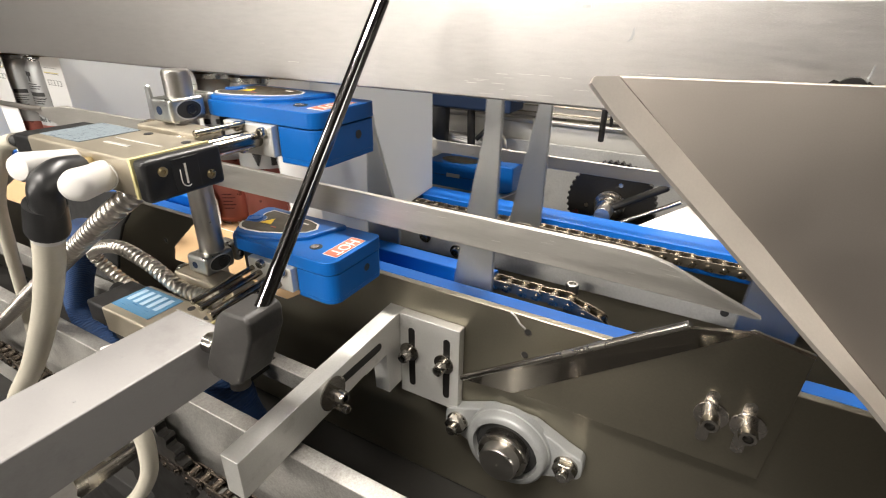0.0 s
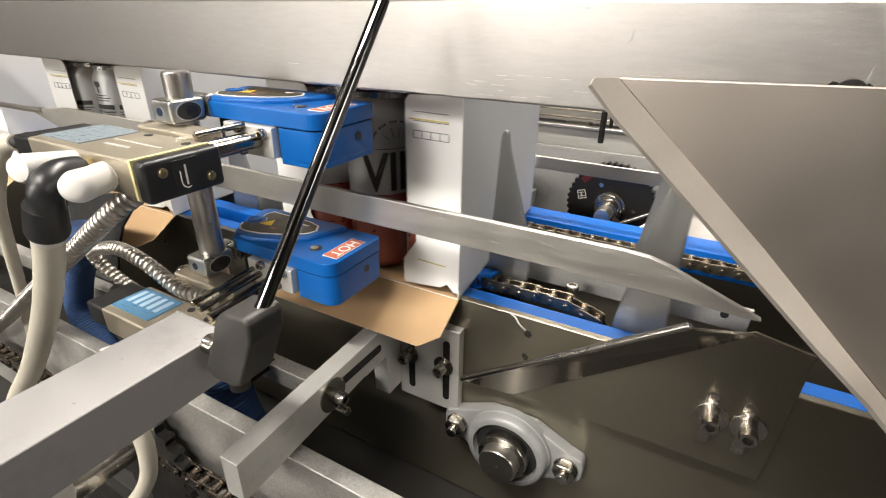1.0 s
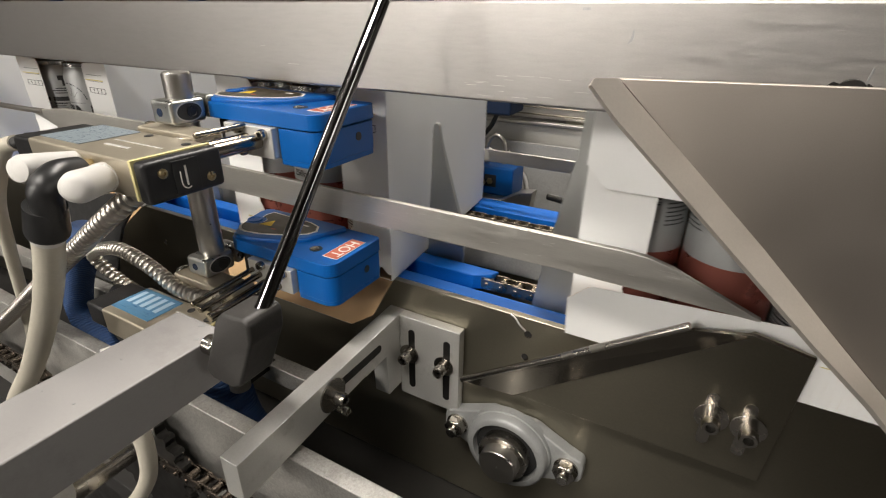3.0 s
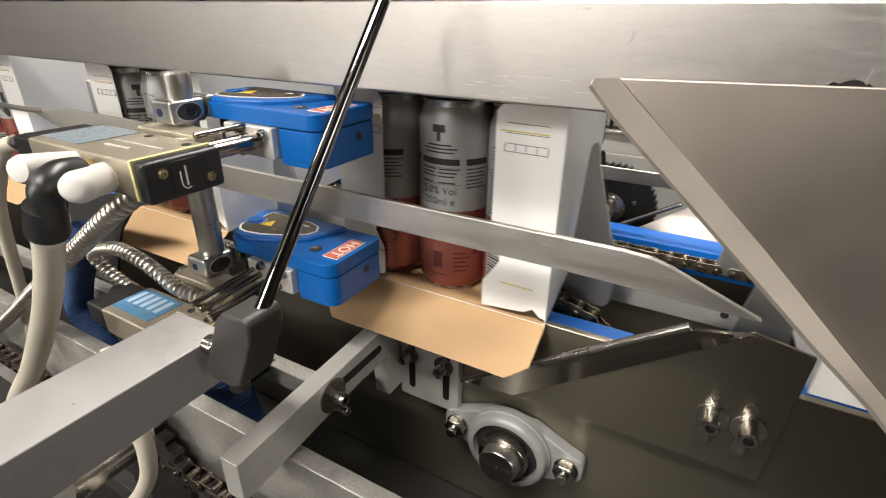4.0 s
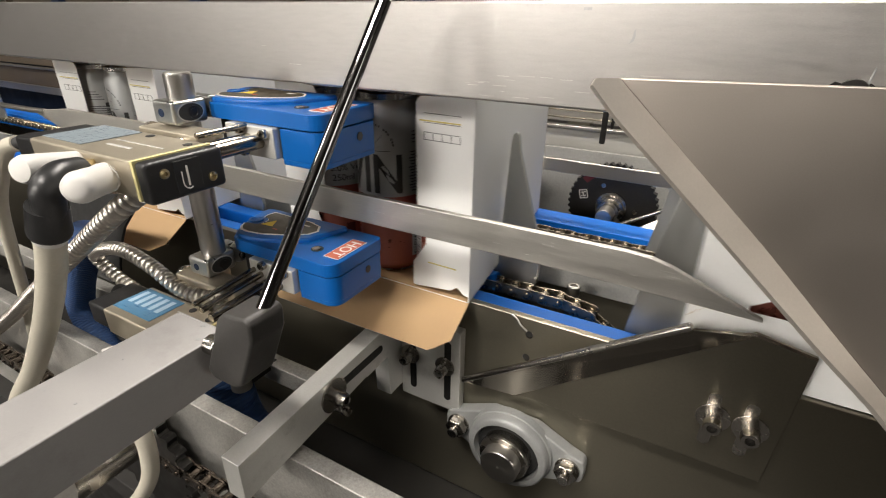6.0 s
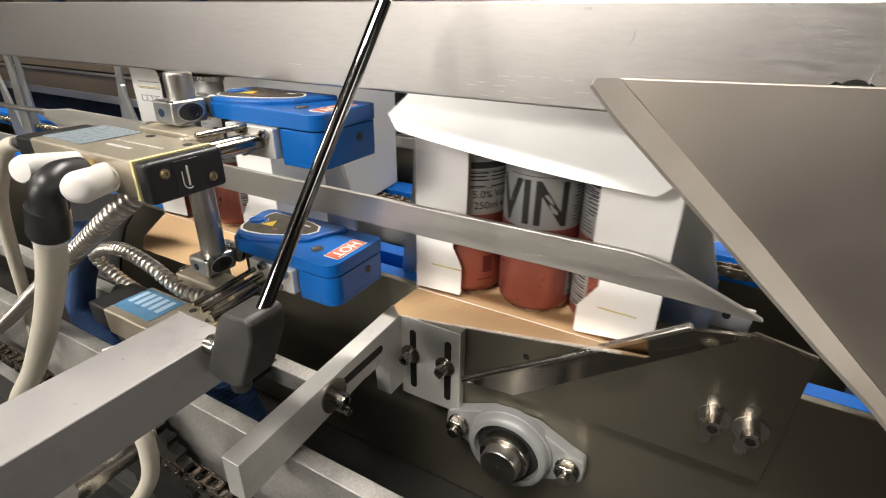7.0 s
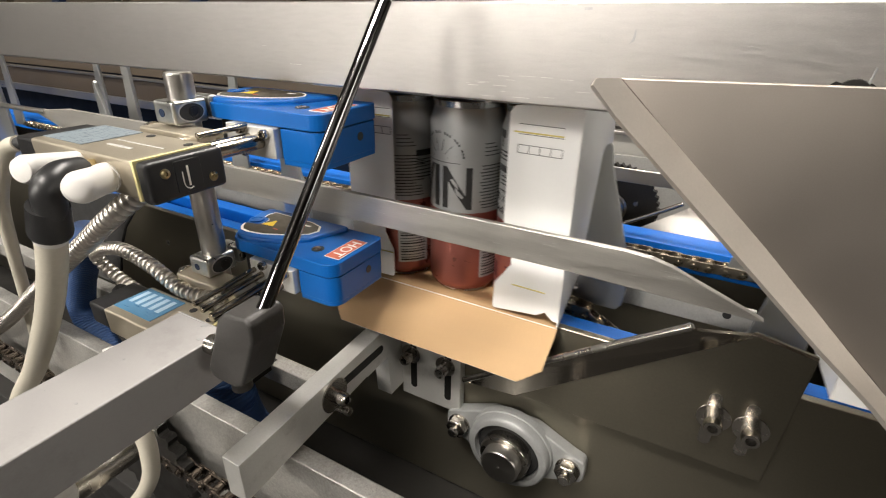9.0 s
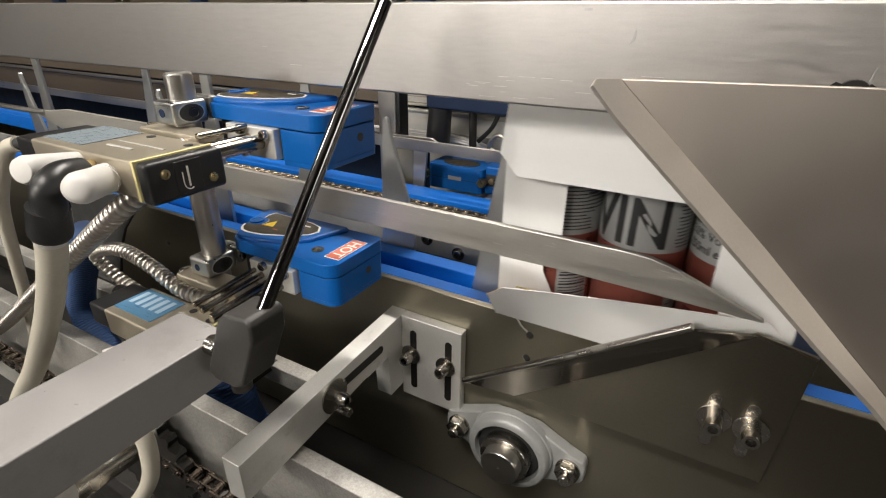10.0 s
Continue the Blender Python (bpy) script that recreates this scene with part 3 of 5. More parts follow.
def glue_head(g, z0, z1):
    """Blue cover over a square lower shell, with its label deck, HOT sign, screw recess and side hole."""
    xr, yf, yb = -0.1865, -0.0670, -0.0160
    zm = z1 - 0.0090

    def corner(cx, cy, r, a0, a1, n=6):
        return [(cx + r * math.cos(radians(a0 + (a1 - a0) * k / n)), cy + r * math.sin(radians(a0 + (a1 - a0) * k / n))) for k in range(n + 1)]

    low = corner(xr - 0.0085, yf + 0.0085, 0.0085, -90, 0) + corner(xr - 0.0040, yb - 0.0040, 0.0040, 0, 90) + [(-0.2160, yb), (-0.2160, yf)]
    part("lower_shell", prism(low, "z", z0 + 0.0030, zm - 0.0007, 0.0014, 2), BLUE_HEAD, g)
    part("bottom_shell", prism([(x * 0.995 + -0.2000 * 0.005, y * 0.99 + -0.0415 * 0.01) for x, y in low], "z", z0, z0 + 0.0032, 0.0012, 2), BLUE_HEAD, g)
    cover = corner(xr - 0.0086, yf + 0.0083, 0.0090, -90, 0) + corner(xr - 0.0040, yb - 0.0036, 0.0044, 0, 90) + [(-0.2300, yb + 0.0006), (-0.2850, yb - 0.0004), (-0.2905, -0.0200), (-0.2915, -0.0270), (-0.2880, -0.0400), (-0.2790, -0.0600), (-0.2740, -0.0660), (-0.2680, -0.0675)]
    part("upper_shell", prism(cover, "z", zm, z1, 0.0042, 5), BLUE_HEAD, g)
    plate_pts = [(-0.2790, -0.0555), (-0.2750, -0.0590), (-0.2680, -0.0600), (-0.2560, -0.0580), (-0.2380, -0.0500), (-0.2280, -0.0420), (-0.2255, -0.0350), (-0.2300, -0.0280), (-0.2400, -0.0250), (-0.2780, -0.0235), (-0.2795, -0.0300)] + corner(-0.2770, -0.0415, 0.0072, 100, -100, 8) + [(-0.2820, -0.0500)]
    deck = [(-0.2840, yb - 0.0020), (-0.2150, yb - 0.0012), (-0.2130, yb - 0.0035), (-0.2160, -0.0260), (-0.2195, -0.0350), (-0.2230, -0.0460), (-0.2360, -0.0570), (-0.2560, -0.0640), (-0.2690, -0.0655), (-0.2735, -0.0640), (-0.2775, -0.0595), (-0.2862, -0.0400), (-0.2895, -0.0270), (-0.2888, -0.0205)]
    part("raised_deck", prism(deck, "z", z1 - 0.0020, z1 + 0.0028, 0.0022, 3), BLUE_HEAD, g)
    zt = z1 + 0.0028
    lp = part("label_plate", prism(plate_pts, "z", zt - 0.0004, zt + 0.0003), PALE, g, "pale-rimmed dark warning label")
    mid_x, mid_y = -0.2530, -0.0410
    part("label_face", prism([(mid_x + (x - mid_x) * 0.95, mid_y + (y - mid_y) * 0.92) for x, y in plate_pts], "z", zt + 0.0003, zt + 0.0005), BRONZE, lp, "dark bronze label face")
    part("warning_triangle", prism([(-0.2690, -0.0460), (-0.2590, -0.0450), (-0.2640, -0.0360)], "z", zt + 0.0005, zt + 0.0007), YELLOW, lp, "yellow warning triangle")
    part("printed_bar", box(-0.2420, -0.2360, -0.0330, -0.0315, zt + 0.0005, zt + 0.0007), PALE, lp)
    part("printed_bar", box(-0.2560, -0.2520, -0.0480, -0.0470, zt + 0.0005, zt + 0.0007), ORANGE, lp)
    part("button", turned([(0, 0.0054), (0.0008, 0.0052), (0.0008, 0.0040), (0.0003, 0.0036), (0.0003, 0)], (-0.2790, -0.0410, zt), (-0.2790, -0.0410, 9), 24), BLUE_HEAD, g, "round blue button")
    sign = part("hot_sign", box(-0.2010, -0.1900, -0.0575, -0.0285, z1 - 0.0001, z1 + 0.0003), ORANGE, g, "orange-red sign with pale letters")
    for x0, x1, y0, y1 in ((-0.2013, -0.2010, -0.0578, -0.0282), (-0.1900, -0.1897, -0.0578, -0.0282), (-0.2010, -0.1900, -0.0578, -0.0575), (-0.2010, -0.1900, -0.0285, -0.0282)):
        part("sign_rim", box(x0, x1, y0, y1, z1 - 0.0001, z1 + 0.0003), PALE, sign, "thin pale rim")
    words("HOT", 0.0110, Matrix.Translation((-0.1955, -0.0430, z1 + 0.0004)) @ Matrix.Rotation(radians(-90), 4, "Z"), PALE, sign, depth=0.0001)
    part("screw_well", turned([(0, 0.0042), (0.0003, 0.0042), (0.0003, 0)], (-0.2118, -0.0520, z1), (-0.2118, -0.0520, 9), 24), INK, g, "dark screw well")
    part("screw", turned([(0, 0.0028), (0.0006, 0.0028), (0.0008, 0.0014), (0.0005, 0)], (-0.2122, -0.0526, z1 + 0.0002), (-0.2122, -0.0526, 9), 20), CHROME, g)
    part("side_hole", turned([(0, 0.0026), (0.0003, 0.0026), (0.0003, 0)], (xr + 0.0001, -0.0330, z0 + 0.0135), (9, -0.0330, z0 + 0.0135), 20), INK, g, "dark round side hole")
    part("heater_block", box(-0.2700, -0.2162, -0.0630, -0.0250, z0 + 0.002, zm - 0.001, 0.001), DARK, g)
    part("mount_plate", box(-0.2560, -0.2170, -0.0712, -0.0640, z0 + 0.0035, zm - 0.0004, 0.0008), ALU, g)
    for sx, sz in ((-0.2420, 0.0190), (-0.2230, 0.0175), (-0.2400, 0.0065)):
        socket_screw(g, (sx, -0.0712, z0 + sz), (0, -1, 0), 0.0030, 0, 0.0035)


BRONZE = material("dark_bronze_print", (0.055, 0.045, 0.030), 0.4, 0.3, 0.15, 120.0)
gun_top = thing("glue_gun", (-0.24, -0.08, 1.1125), "blue hot glue gun with beige valve body above the rail", "glue gun", "glue guns at the flaps")
glue_head(gun_top, 1.1125, 1.1430)
gun_low = thing("glue_gun", (-0.24, -0.08, 1.0235), "blue hot glue gun with beige valve body below the rail", "glue gun", "glue guns at the flaps")
glue_head(gun_low, 1.0235, 1.0535)


def valve_body(g, xa, xb, ya, yb, z0, z1, bars):
    """Beige valve body along the line, with sticker, black ends, gasket and cap."""
    body = part("valve_body", box(xa, xb - 0.0105, ya, yb, z0, z1, 0.0016), BEIGE, g, "beige anodised valve body")
    for hx, hy in ((xa + 0.052, yb - 0.006), (xb - 0.016, yb - 0.008)):
        part("hole", turned([(0, 0.0024), (0.0003, 0.0024), (0.0003, 0)], (hx, hy, z1 + 0.0001), (hx, hy, 9), 20), INK, body)
    part("engraved_line", box(xa + 0.045, xb - 0.018, ya + 0.0215, ya + 0.0225, z1 + 0.0001, z1 + 0.0004), ALU, body)
    part("engraved_mark", box(xa + 0.050, xb - 0.032, ya + 0.0130, ya + 0.0150, z1 + 0.0001, z1 + 0.0004), ALU, body)
    part("sticker", box(xa + 0.002, xa + 0.040, ya + 0.006, yb - 0.003, z1 + 0.0001, z1 + 0.0004), STICKER_BLUE if bars else STICKER_GLARE, body, "blue printed sticker" if bars else "blue printed sticker, paled by painted glare")
    for i in range(bars):
        part("printed_bar", box(xa + 0.005 + i * 0.0068, xa + 0.0088 + i * 0.0068, ya + 0.014, yb - 0.006, z1 + 0.0004, z1 + 0.0006), STICKER_LIGHT, body)
    part("end_block", box(xa - 0.020, xa, ya + 0.001, yb - 0.001, z0 + 0.001, z1 - 0.0012, 0.002), BLACK, g, "black plastic end block")
    part("gasket", box(xb - 0.0105, xb - 0.0085, ya - 0.0004, yb + 0.0002, z0 - 0.0004, z1 + 0.0003, 0.0003), GASKET, g, "thin yellow gasket")
    cap = part("end_cap", box(xb - 0.0085, xb, ya - 0.0002, yb, z0 - 0.0016, z1, 0.0024, 3), BLACK, g, "black plastic end cap")
    part("inlay", box(xb - 0.0001, xb + 0.0004, ya + 0.0135, ya + 0.0275, z0 + 0.001, z1 - 0.002, 0.0002), BLACK, cap)
    part("mark", box(xb + 0.0004, xb + 0.0006, ya + 0.0195, ya + 0.0205, z0 + 0.0040, z1 - 0.0050), PALE, cap, "small pale mark")
    part("mark", hose([(xb + 0.0005, ya + 0.0170, z1 - 0.0075), (xb + 0.0005, ya + 0.0172, z0 + 0.0048), (xb + 0.0005, ya + 0.0195, z0 + 0.0026), (xb + 0.0005, ya + 0.0215, z0 + 0.0030)], 0.0003, 6), PALE, cap, "small pale mark")
    for sy, sz in ((ya + 0.0085, z1 - 0.0065), (yb - 0.0085, z0 + 0.0050)):
        part("screw", turned([(0, 0.0024), (0.0008, 0.0024), (0.0012, 0.0018), (0.0012, 0.0011), (0.0004, 0.0009), (0.0004, 0)], (xb, sy, sz), (9, sy, sz), 16), BRASS, cap, "small brass screw")


BRASS = material("dull_brass", (0.45, 0.36, 0.20), 0.32, 1.0, 0.1, 200.0)
valve_body(gun_top, -0.3260, -0.2234, -0.1420, -0.1000, 1.1105, 1.1295, 0)
valve_body(gun_low, -0.3200, -0.2340, -0.1370, -0.1035, 1.0020, 1.0200, 5)
for dx, dz, rr in ((-0.0030, 0.0, 0.0042), (-0.0120, -0.0005, 0.0042), (-0.0135, 0.0075, 0.0017)):
    part("feed_rod", rod((-0.2255 + dx, -0.1030, 1.1255 + dz), (-0.2255 + dx, -0.0700, 1.1255 + dz), rr), LIP_STEEL, gun_top, "dark polished steel feed rod")
for dx, dz, rr in ((0.000, 0.0, 0.0026), (-0.0085, 0.001, 0.0030), (-0.0165, 0.004, 0.0022), (-0.0230, 0.006, 0.0018)):
    part("feed_rod", rod((-0.2290 + dx, -0.1180, 1.0280 + dz), (-0.2290 + dx, -0.0665, 1.0310 + dz), rr), LIP_STEEL, gun_low, "dark polished steel feed rod")

# fittings on the upper valve body
part("white_plug", turned([(0, 0.0072), (0.004, 0.0072), (0.0042, 0.0064), (0.0062, 0.0064), (0.0064, 0.0073), (0.0082, 0.0073), (0.0084, 0.0068), (0.0300, 0.0072), (0.0335, 0.0062), (0.0348, 0.0040), (0.0350, 0)], (-0.2560, -0.1410, 1.1187), (-0.2330, -0.1680, 1.1235), 28), WHITE_P, gun_top, "white nylon silencer plug")
part("white_plug", turned([(0, 0.0066), (0.030, 0.0068), (0.033, 0.0055), (0.0345, 0)], (-0.2800, -0.1410, 1.1215), (-0.2690, -0.1690, 1.1270), 28), WHITE_P, gun_top, "white nylon silencer plug")
part("fitting_nut", hexagon((-0.2680, -0.1410, 1.1205), (-0.2640, -0.1500, 1.1225), 0.0060), BRASS, gun_top, "metal fitting nut")
elbow = hose([(-0.2650, -0.1490, 1.1220), (-0.2600, -0.1600, 1.1235), (-0.2560, -0.1680, 1.1200), (-0.2590, -0.1685, 1.1100), (-0.2660, -0.1685, 1.0985)], 0.0068, 20)
part("elbow_fitting", elbow, BLACK, gun_top, "black push-in elbow fitting")
part("sleeve_ring", turned([(0, 0.0085), (0.0150, 0.0092), (0.0170, 0.0088)], (-0.2605, -0.1685, 1.1115), (-0.2675, -0.1685, 1.0965), 24), BLACK, gun_top)
part("release_ring", turned([(0, 0.0082), (0.0018, 0.0082), (0.0024, 0.0074)], (-0.2670, -0.1685, 1.0972), (-0.2680, -0.1685, 1.0945), 24), BLUE_HEAD, gun_top, "blue release ring")
part("cable_plug", turned([(0, 0.0060), (0.010, 0.0056), (0.016, 0.0040), (0.020, 0.0034)], (-0.3460, -0.1250, 1.1215), (-0.3630, -0.1360, 1.1205), 20), RUBBER, gun_top, "black cable plug")
part("cable_plug", turned([(0, 0.0062), (0.012, 0.0060), (0.020, 0.0040)], (-0.3390, -0.1150, 1.0110), (-0.3620, -0.1050, 1.0080), 20), RUBBER, gun_low, "black cable plug")

# ---- clamp post that carries both guns ----
post = thing("clamp_post", (-0.281, -0.078, 0.93), "round steel post with two slotted clamps", "clamp post")
PX, PY = -0.2810, -0.0780
part("rod", turned([(0, 0.0078), (0.2300, 0.0078), (0.2315, 0.0070), (0.2315, 0)], (PX, PY, 0.9290), (PX, PY, 9), 32), STEEL, post, "brushed round steel rod")


def oval(y, z, ry, rz, x0, x1):
    return prism([(y + ry * math.cos(2 * math.pi * k / 28), z + rz * math.sin(2 * math.pi * k / 28)) for k in range(28)], "x", x0, x1)


def clamp(z0, z1):
    zc, fx = (z0 + z1) / 2, PX + 0.0095
    body = part("clamp", box(PX - 0.0095, fx, PY - 0.0135, PY + 0.0090, z0, z1, 0.0022, 3), CLAMP_STEEL, post, "bright split clamp")
    part("rim", oval(PY - 0.0025, zc, 0.0086, 0.0056, fx - 0.0004, fx + 0.0002), ALU, body, "bright countersunk rim")
    part("recess", oval(PY - 0.0025, zc, 0.0078, 0.0049, fx, fx + 0.0004), INK, body, "dark screw recess")
    part("screw", turned([(0, 0.0036), (0.0006, 0.0036), (0.0006, 0.0024), (0.0003, 0.0022), (0.0003, 0)], (fx + 0.0003, PY - 0.0008, zc - 0.0002), (9, PY - 0.0008, zc), 20), DARK, body)
    part("side_screw", turned([(0, 0.0024), (0.0004, 0.0024), (0.0004, 0)], (PX - 0.0015, PY - 0.0134, zc), (PX - 0.0015, -9, zc), 16), BLUE_FAR, body, "dark set screw")
    jaw = part("jaw", box(PX - 0.0095, PX + 0.0088, PY + 0.0112, PY + 0.0180, z0 + 0.0006, z1 + 0.0008, 0.0022, 3), CLAMP_STEEL, post, "bright clamp jaw")
    part("screw", turned([(0, 0.0026), (0.0016, 0.0026), (0.0020, 0.0018), (0.0020, 0)], (PX + 0.0087, PY + 0.0146, zc), (9, PY + 0.0146, zc), 16), CHROME, jaw)


clamp(1.1325, 1.1460)
clamp(1.0330, 1.0460)
for zz, xe in ((1.1200, -0.2480), (1.0220, -0.2420)):
    cb = part("cross_block", box(PX - 0.0190, xe, PY - 0.0190, PY - 0.0010, zz, zz + 0.0110, 0.0014), BEIGE, post)
    socket_screw(cb, (xe - 0.012, PY - 0.0190, zz + 0.0055), (0, -1, 0), 0.0036, 0, 0.0040)
    part("set_screw", rod((xe, PY - 0.006, zz + 0.006), (xe + 0.016, PY - 0.006, zz + 0.006), 0.0019), CHROME, cb)
    part("washer", turned([(0, 0.0060), (0.002, 0.0060), (0.003, 0.0045), (0.006, 0.0042)], (PX - 0.0185, PY - 0.010, zz + 0.006), (-9, PY - 0.010, zz + 0.006), 20), CHROME, cb)
part("foot", box(PX - 0.005, PX + 0.005, -0.0840, -0.0455, 0.9290, 0.9358, 0.001), DARK, post)

# ---- hoses and cables ----


def hose_thing(name, pts, r, mat, label, category="hose", rib=0.0, pitch=0.004, seg=16):
    if name == "air_hose":
        ob = thing(name, pts[0], label, category, "hoses and cables at the guns")
        part("tube", hose(pts, r, seg, 10), mat, ob)
        part("collar", turned([(0, r * 1.10), (0.0030, r * 1.10), (0.0036, r * 1.02)], pts[0], pts[1], 20), WHITE_P, ob, "clear plastic collar")
        return ob
    return solid(name, hose(pts, r, seg, 10, rib, pitch), mat, pts[0], label, category, "hoses and cables at the guns")


hose_thing("air_hose", [(-0.2680, -0.1685, 1.0960), (-0.2845, -0.1675, 1.0705), (-0.3153, -0.1665, 1.0323), (-0.3727, -0.1655, 0.9719), (-0.4553, -0.1650, 0.8923), (-0.50, -0.165, 0.80)], 0.0068, CREAM, "cream plastic air hose hanging from the elbow fitting")
hose_thing("air_hose", [(-0.290, -0.150, 1.01), (-0.2684, -0.1600, 0.9746), (-0.2640, -0.1600, 0.9510), (-0.2780, -0.1600, 0.9126), (-0.3278, -0.1600, 0.8538), (-0.40, -0.16, 0.80)], 0.0052, CREAM, "cream plastic air hose curving below the arm")
hose_thing("sensor_cable", [(-0.3600, -0.1345, 1.1210), (-0.3780, -0.1350, 1.1150), (-0.4060, -0.1330, 1.0930), (-0.4360, -0.1300, 1.0650), (-0.4635, -0.1250, 1.0233), (-0.4936, -0.1200, 0.9653), (-0.5234, -0.1150, 0.9164), (-0.55, -0.115, 0.80)], 0.0046, CREAM, "cream sensor cable from the upper gun", "cable")
hose_thing("sensor_cable", [(-0.345, -0.11, 1.118), (-0.40, -0.105, 1.10), (-0.445, -0.09, 1.06), (-0.48, -0.08, 1.02), (-0.52, -0.07, 0.95), (-0.56, -0.07, 0.80)], 0.0046, RUBBER, "black sensor cable hanging behind the hoses", "cable")
hose_thing("metal_conduit", [(-0.2560, -0.1200, 1.1095), (-0.2693, -0.1250, 1.1010), (-0.2908, -0.1300, 1.0862), (-0.3401, -0.1300, 1.0549), (-0.4240, -0.1300, 1.0017), (-0.5658, -0.1300, 0.9139), (-0.75, -0.13, 0.82)], 0.0062, CONDUIT, "ribbed bright metal conduit", "conduit", 0.0014, 0.0054, 26)
hose_thing("metal_conduit", [(-0.2508, -0.0950, 1.0311), (-0.2661, -0.0980, 1.0243), (-0.2920, -0.1000, 1.0241), (-0.3218, -0.1000, 1.0342), (-0.3570, -0.0980, 1.0369), (-0.3976, -0.0920, 1.0250), (-0.4240, -0.0870, 1.0120), (-0.4265, -0.0840, 1.0030), (-0.4190, -0.0810, 0.9940), (-0.4080, -0.0790, 0.9865), (-0.3950, -0.0770, 0.9810), (-0.370, -0.072, 0.9660)], 0.0052, CONDUIT, "looped ribbed bright metal conduit", "conduit", 0.0012, 0.0048, 26)
hose_thing("braided_sleeve", [(-0.455, -0.075, 1.022), (-0.474, -0.0750, 0.9920), (-0.500, -0.0750, 0.9560), (-0.5100, -0.0760, 0.9260), (-0.4900, -0.0780, 0.9000), (-0.43, -0.080, 0.86)], 0.0125, BLUE_SLEEVE, "dark blue braided cable sleeve", "cable sleeve", 0.0006, 0.003)
hose_thing("braided_sleeve", [(-0.34, -0.078, 0.93), (-0.3150, -0.0750, 0.9349), (-0.3056, -0.0730, 0.9100), (-0.2980, -0.0730, 0.8844), (-0.2707, -0.0730, 0.8500), (-0.25, -0.073, 0.80)], 0.0190, BLUE_SLEEVE, "dark blue braided cable sleeve between the frame bars", "cable sleeve", 0.0006, 0.003)
hose_thing("metal_lead", [(-0.612, -0.011, 1.0975), (-0.66, -0.012, 1.0966), (-0.80, -0.012, 1.0960), (-1.2, -0.012, 1.096)], 0.0028, STEEL, "thin round steel lead-in rod of the guide rail", "rod")

# added black sheet: darkens the area behind the hoses and hides the cartons there
solid("dark_filler_sheet", prism([(-0.640, 1.012), (-0.422, 1.050), (-0.443, 1.029), (-0.465, 1.009), (-0.485, 0.981), (-0.498, 0.952), (-0.500, 0.9360), (-0.640, 0.9360)], "y", -0.0400, -0.0370, 0.0008), RUBBER, (-0.52, -0.0385, 0.9360), "added black sheet filling the dark area behind the hoses", "guard flap")

# ---- chain drive beside the near frame bar ----
drive = thing("drive_shaft", (-0.35, -0.19, 0.86), "polished steel cross shaft with block and dark sprocket", "shaft")
part("shaft", rod((-0.345, -0.300, 0.885), (-0.345, -0.1160, 0.885), 0.0100), SCREW_STEEL, drive, "polished round shaft")
part("block", box(-0.372, -0.335, -0.215, -0.180, 0.868, 0.902, 0.002), ALU, drive)


def sprocket_outline(cx, cz, r, teeth, depth):
    out = []
    for k in range(teeth * 4):
        a = 2 * math.pi * k / (teeth * 4)
        rr = r + depth * (1 if k % 4 in (0, 1) else -1) * 0.5
        out.append((cx + rr * math.cos(a), cz + rr * math.sin(a)))
    return out


part("sprocket", prism(sprocket_outline(-0.345, 0.870, 0.052, 26, 0.006), "y", -0.1310, -0.1230), DARK, drive, "dark oily sprocket")


def roller_chain(name, x0, x1, y, z, pitch, label, mat=None, links=None):
    """Roller chain along the line: links of two plate pairs and two rollers, on one shared mesh."""
    c = thing(name, (0, 0, 0), label, "chain")
    mat = mat or CHAIN_M

    def side(yy, dx, hgt):
        pts = []
        for k in range(20):
            a = 2 * math.pi * k / 20
            px = dx + (pitch / 2 if math.cos(a) >= 0 else -pitch / 2) + hgt * math.cos(a)
            waist = 1.0
            pts.append((px, hgt * math.sin(a) * waist))
        return prism(pts, "y", yy - 0.0006, yy + 0.0006)

    bm = bmesh.new()
    h = pitch * 0.36
    for s in (-1, 1):
        own = side(s * 0.0040, 0.0, h)
        join(bm, own)
        own = side(s * 0.0056, pitch, h)
        join(bm, own)
        for dx in (-pitch / 2, pitch / 2):
            turned([(0, 0.0018), (0.0012, 0.0018), (0.0015, 0.0013)], (dx, s * 0.0060, 0), (dx, s * 9, 0), 8, bm)
    for dx in (-pitch / 2, pitch / 2):
        turned([(0, pitch * 0.30), (0.0068, pitch * 0.30)], (dx, -0.0034, 0), (dx, 9, 0), 12, bm)
    me = mesh_of("chain_link", bm, mat)
    n = int((x1 - x0) / (2 * pitch))
    for i in range(n):
        ob = new("chain_link", me)
        ob.parent = c
        ob.location = (x0 + 2 * pitch * i, y, z)
        if links is not None:
            links.append((ob, x0 + 2 * pitch * i))
    return c


roller_chain("drive_chain", -0.75, 0.05, -0.1270, 0.8800, 0.0127, "dark oily roller chain beside the near frame bar", DARK_CHAIN)

# ---- far side, seen between the cartons ----
solid("inner_guide_plate", prism([(XL, 0.9780), (0.0500, 0.9790), (0.0515, 0.9985), (XL, 0.9985)], "y", 0.1120, 0.1160, 0.0005), PLATE_GREY, (-0.6, 0.114, 0.978), "grey aluminium plate with screws between the chains", "guide plate")
ipl = bpy.data.objects["inner_guide_plate"]
for sx, sz in ((-0.2275, 0.9945), (-0.1930, 0.9865)):
    socket_screw(ipl, (sx, 0.1120, sz), (0, -1, 0), 0.0042, 0.0065, 0.003)
part("hole", turned([(0, 0.0030), (0.0003, 0.0030), (0.0003, 0)], (0.0337, 0.1119, 0.9905), (0.0337, -9, 0.9905), 18), INK, ipl)
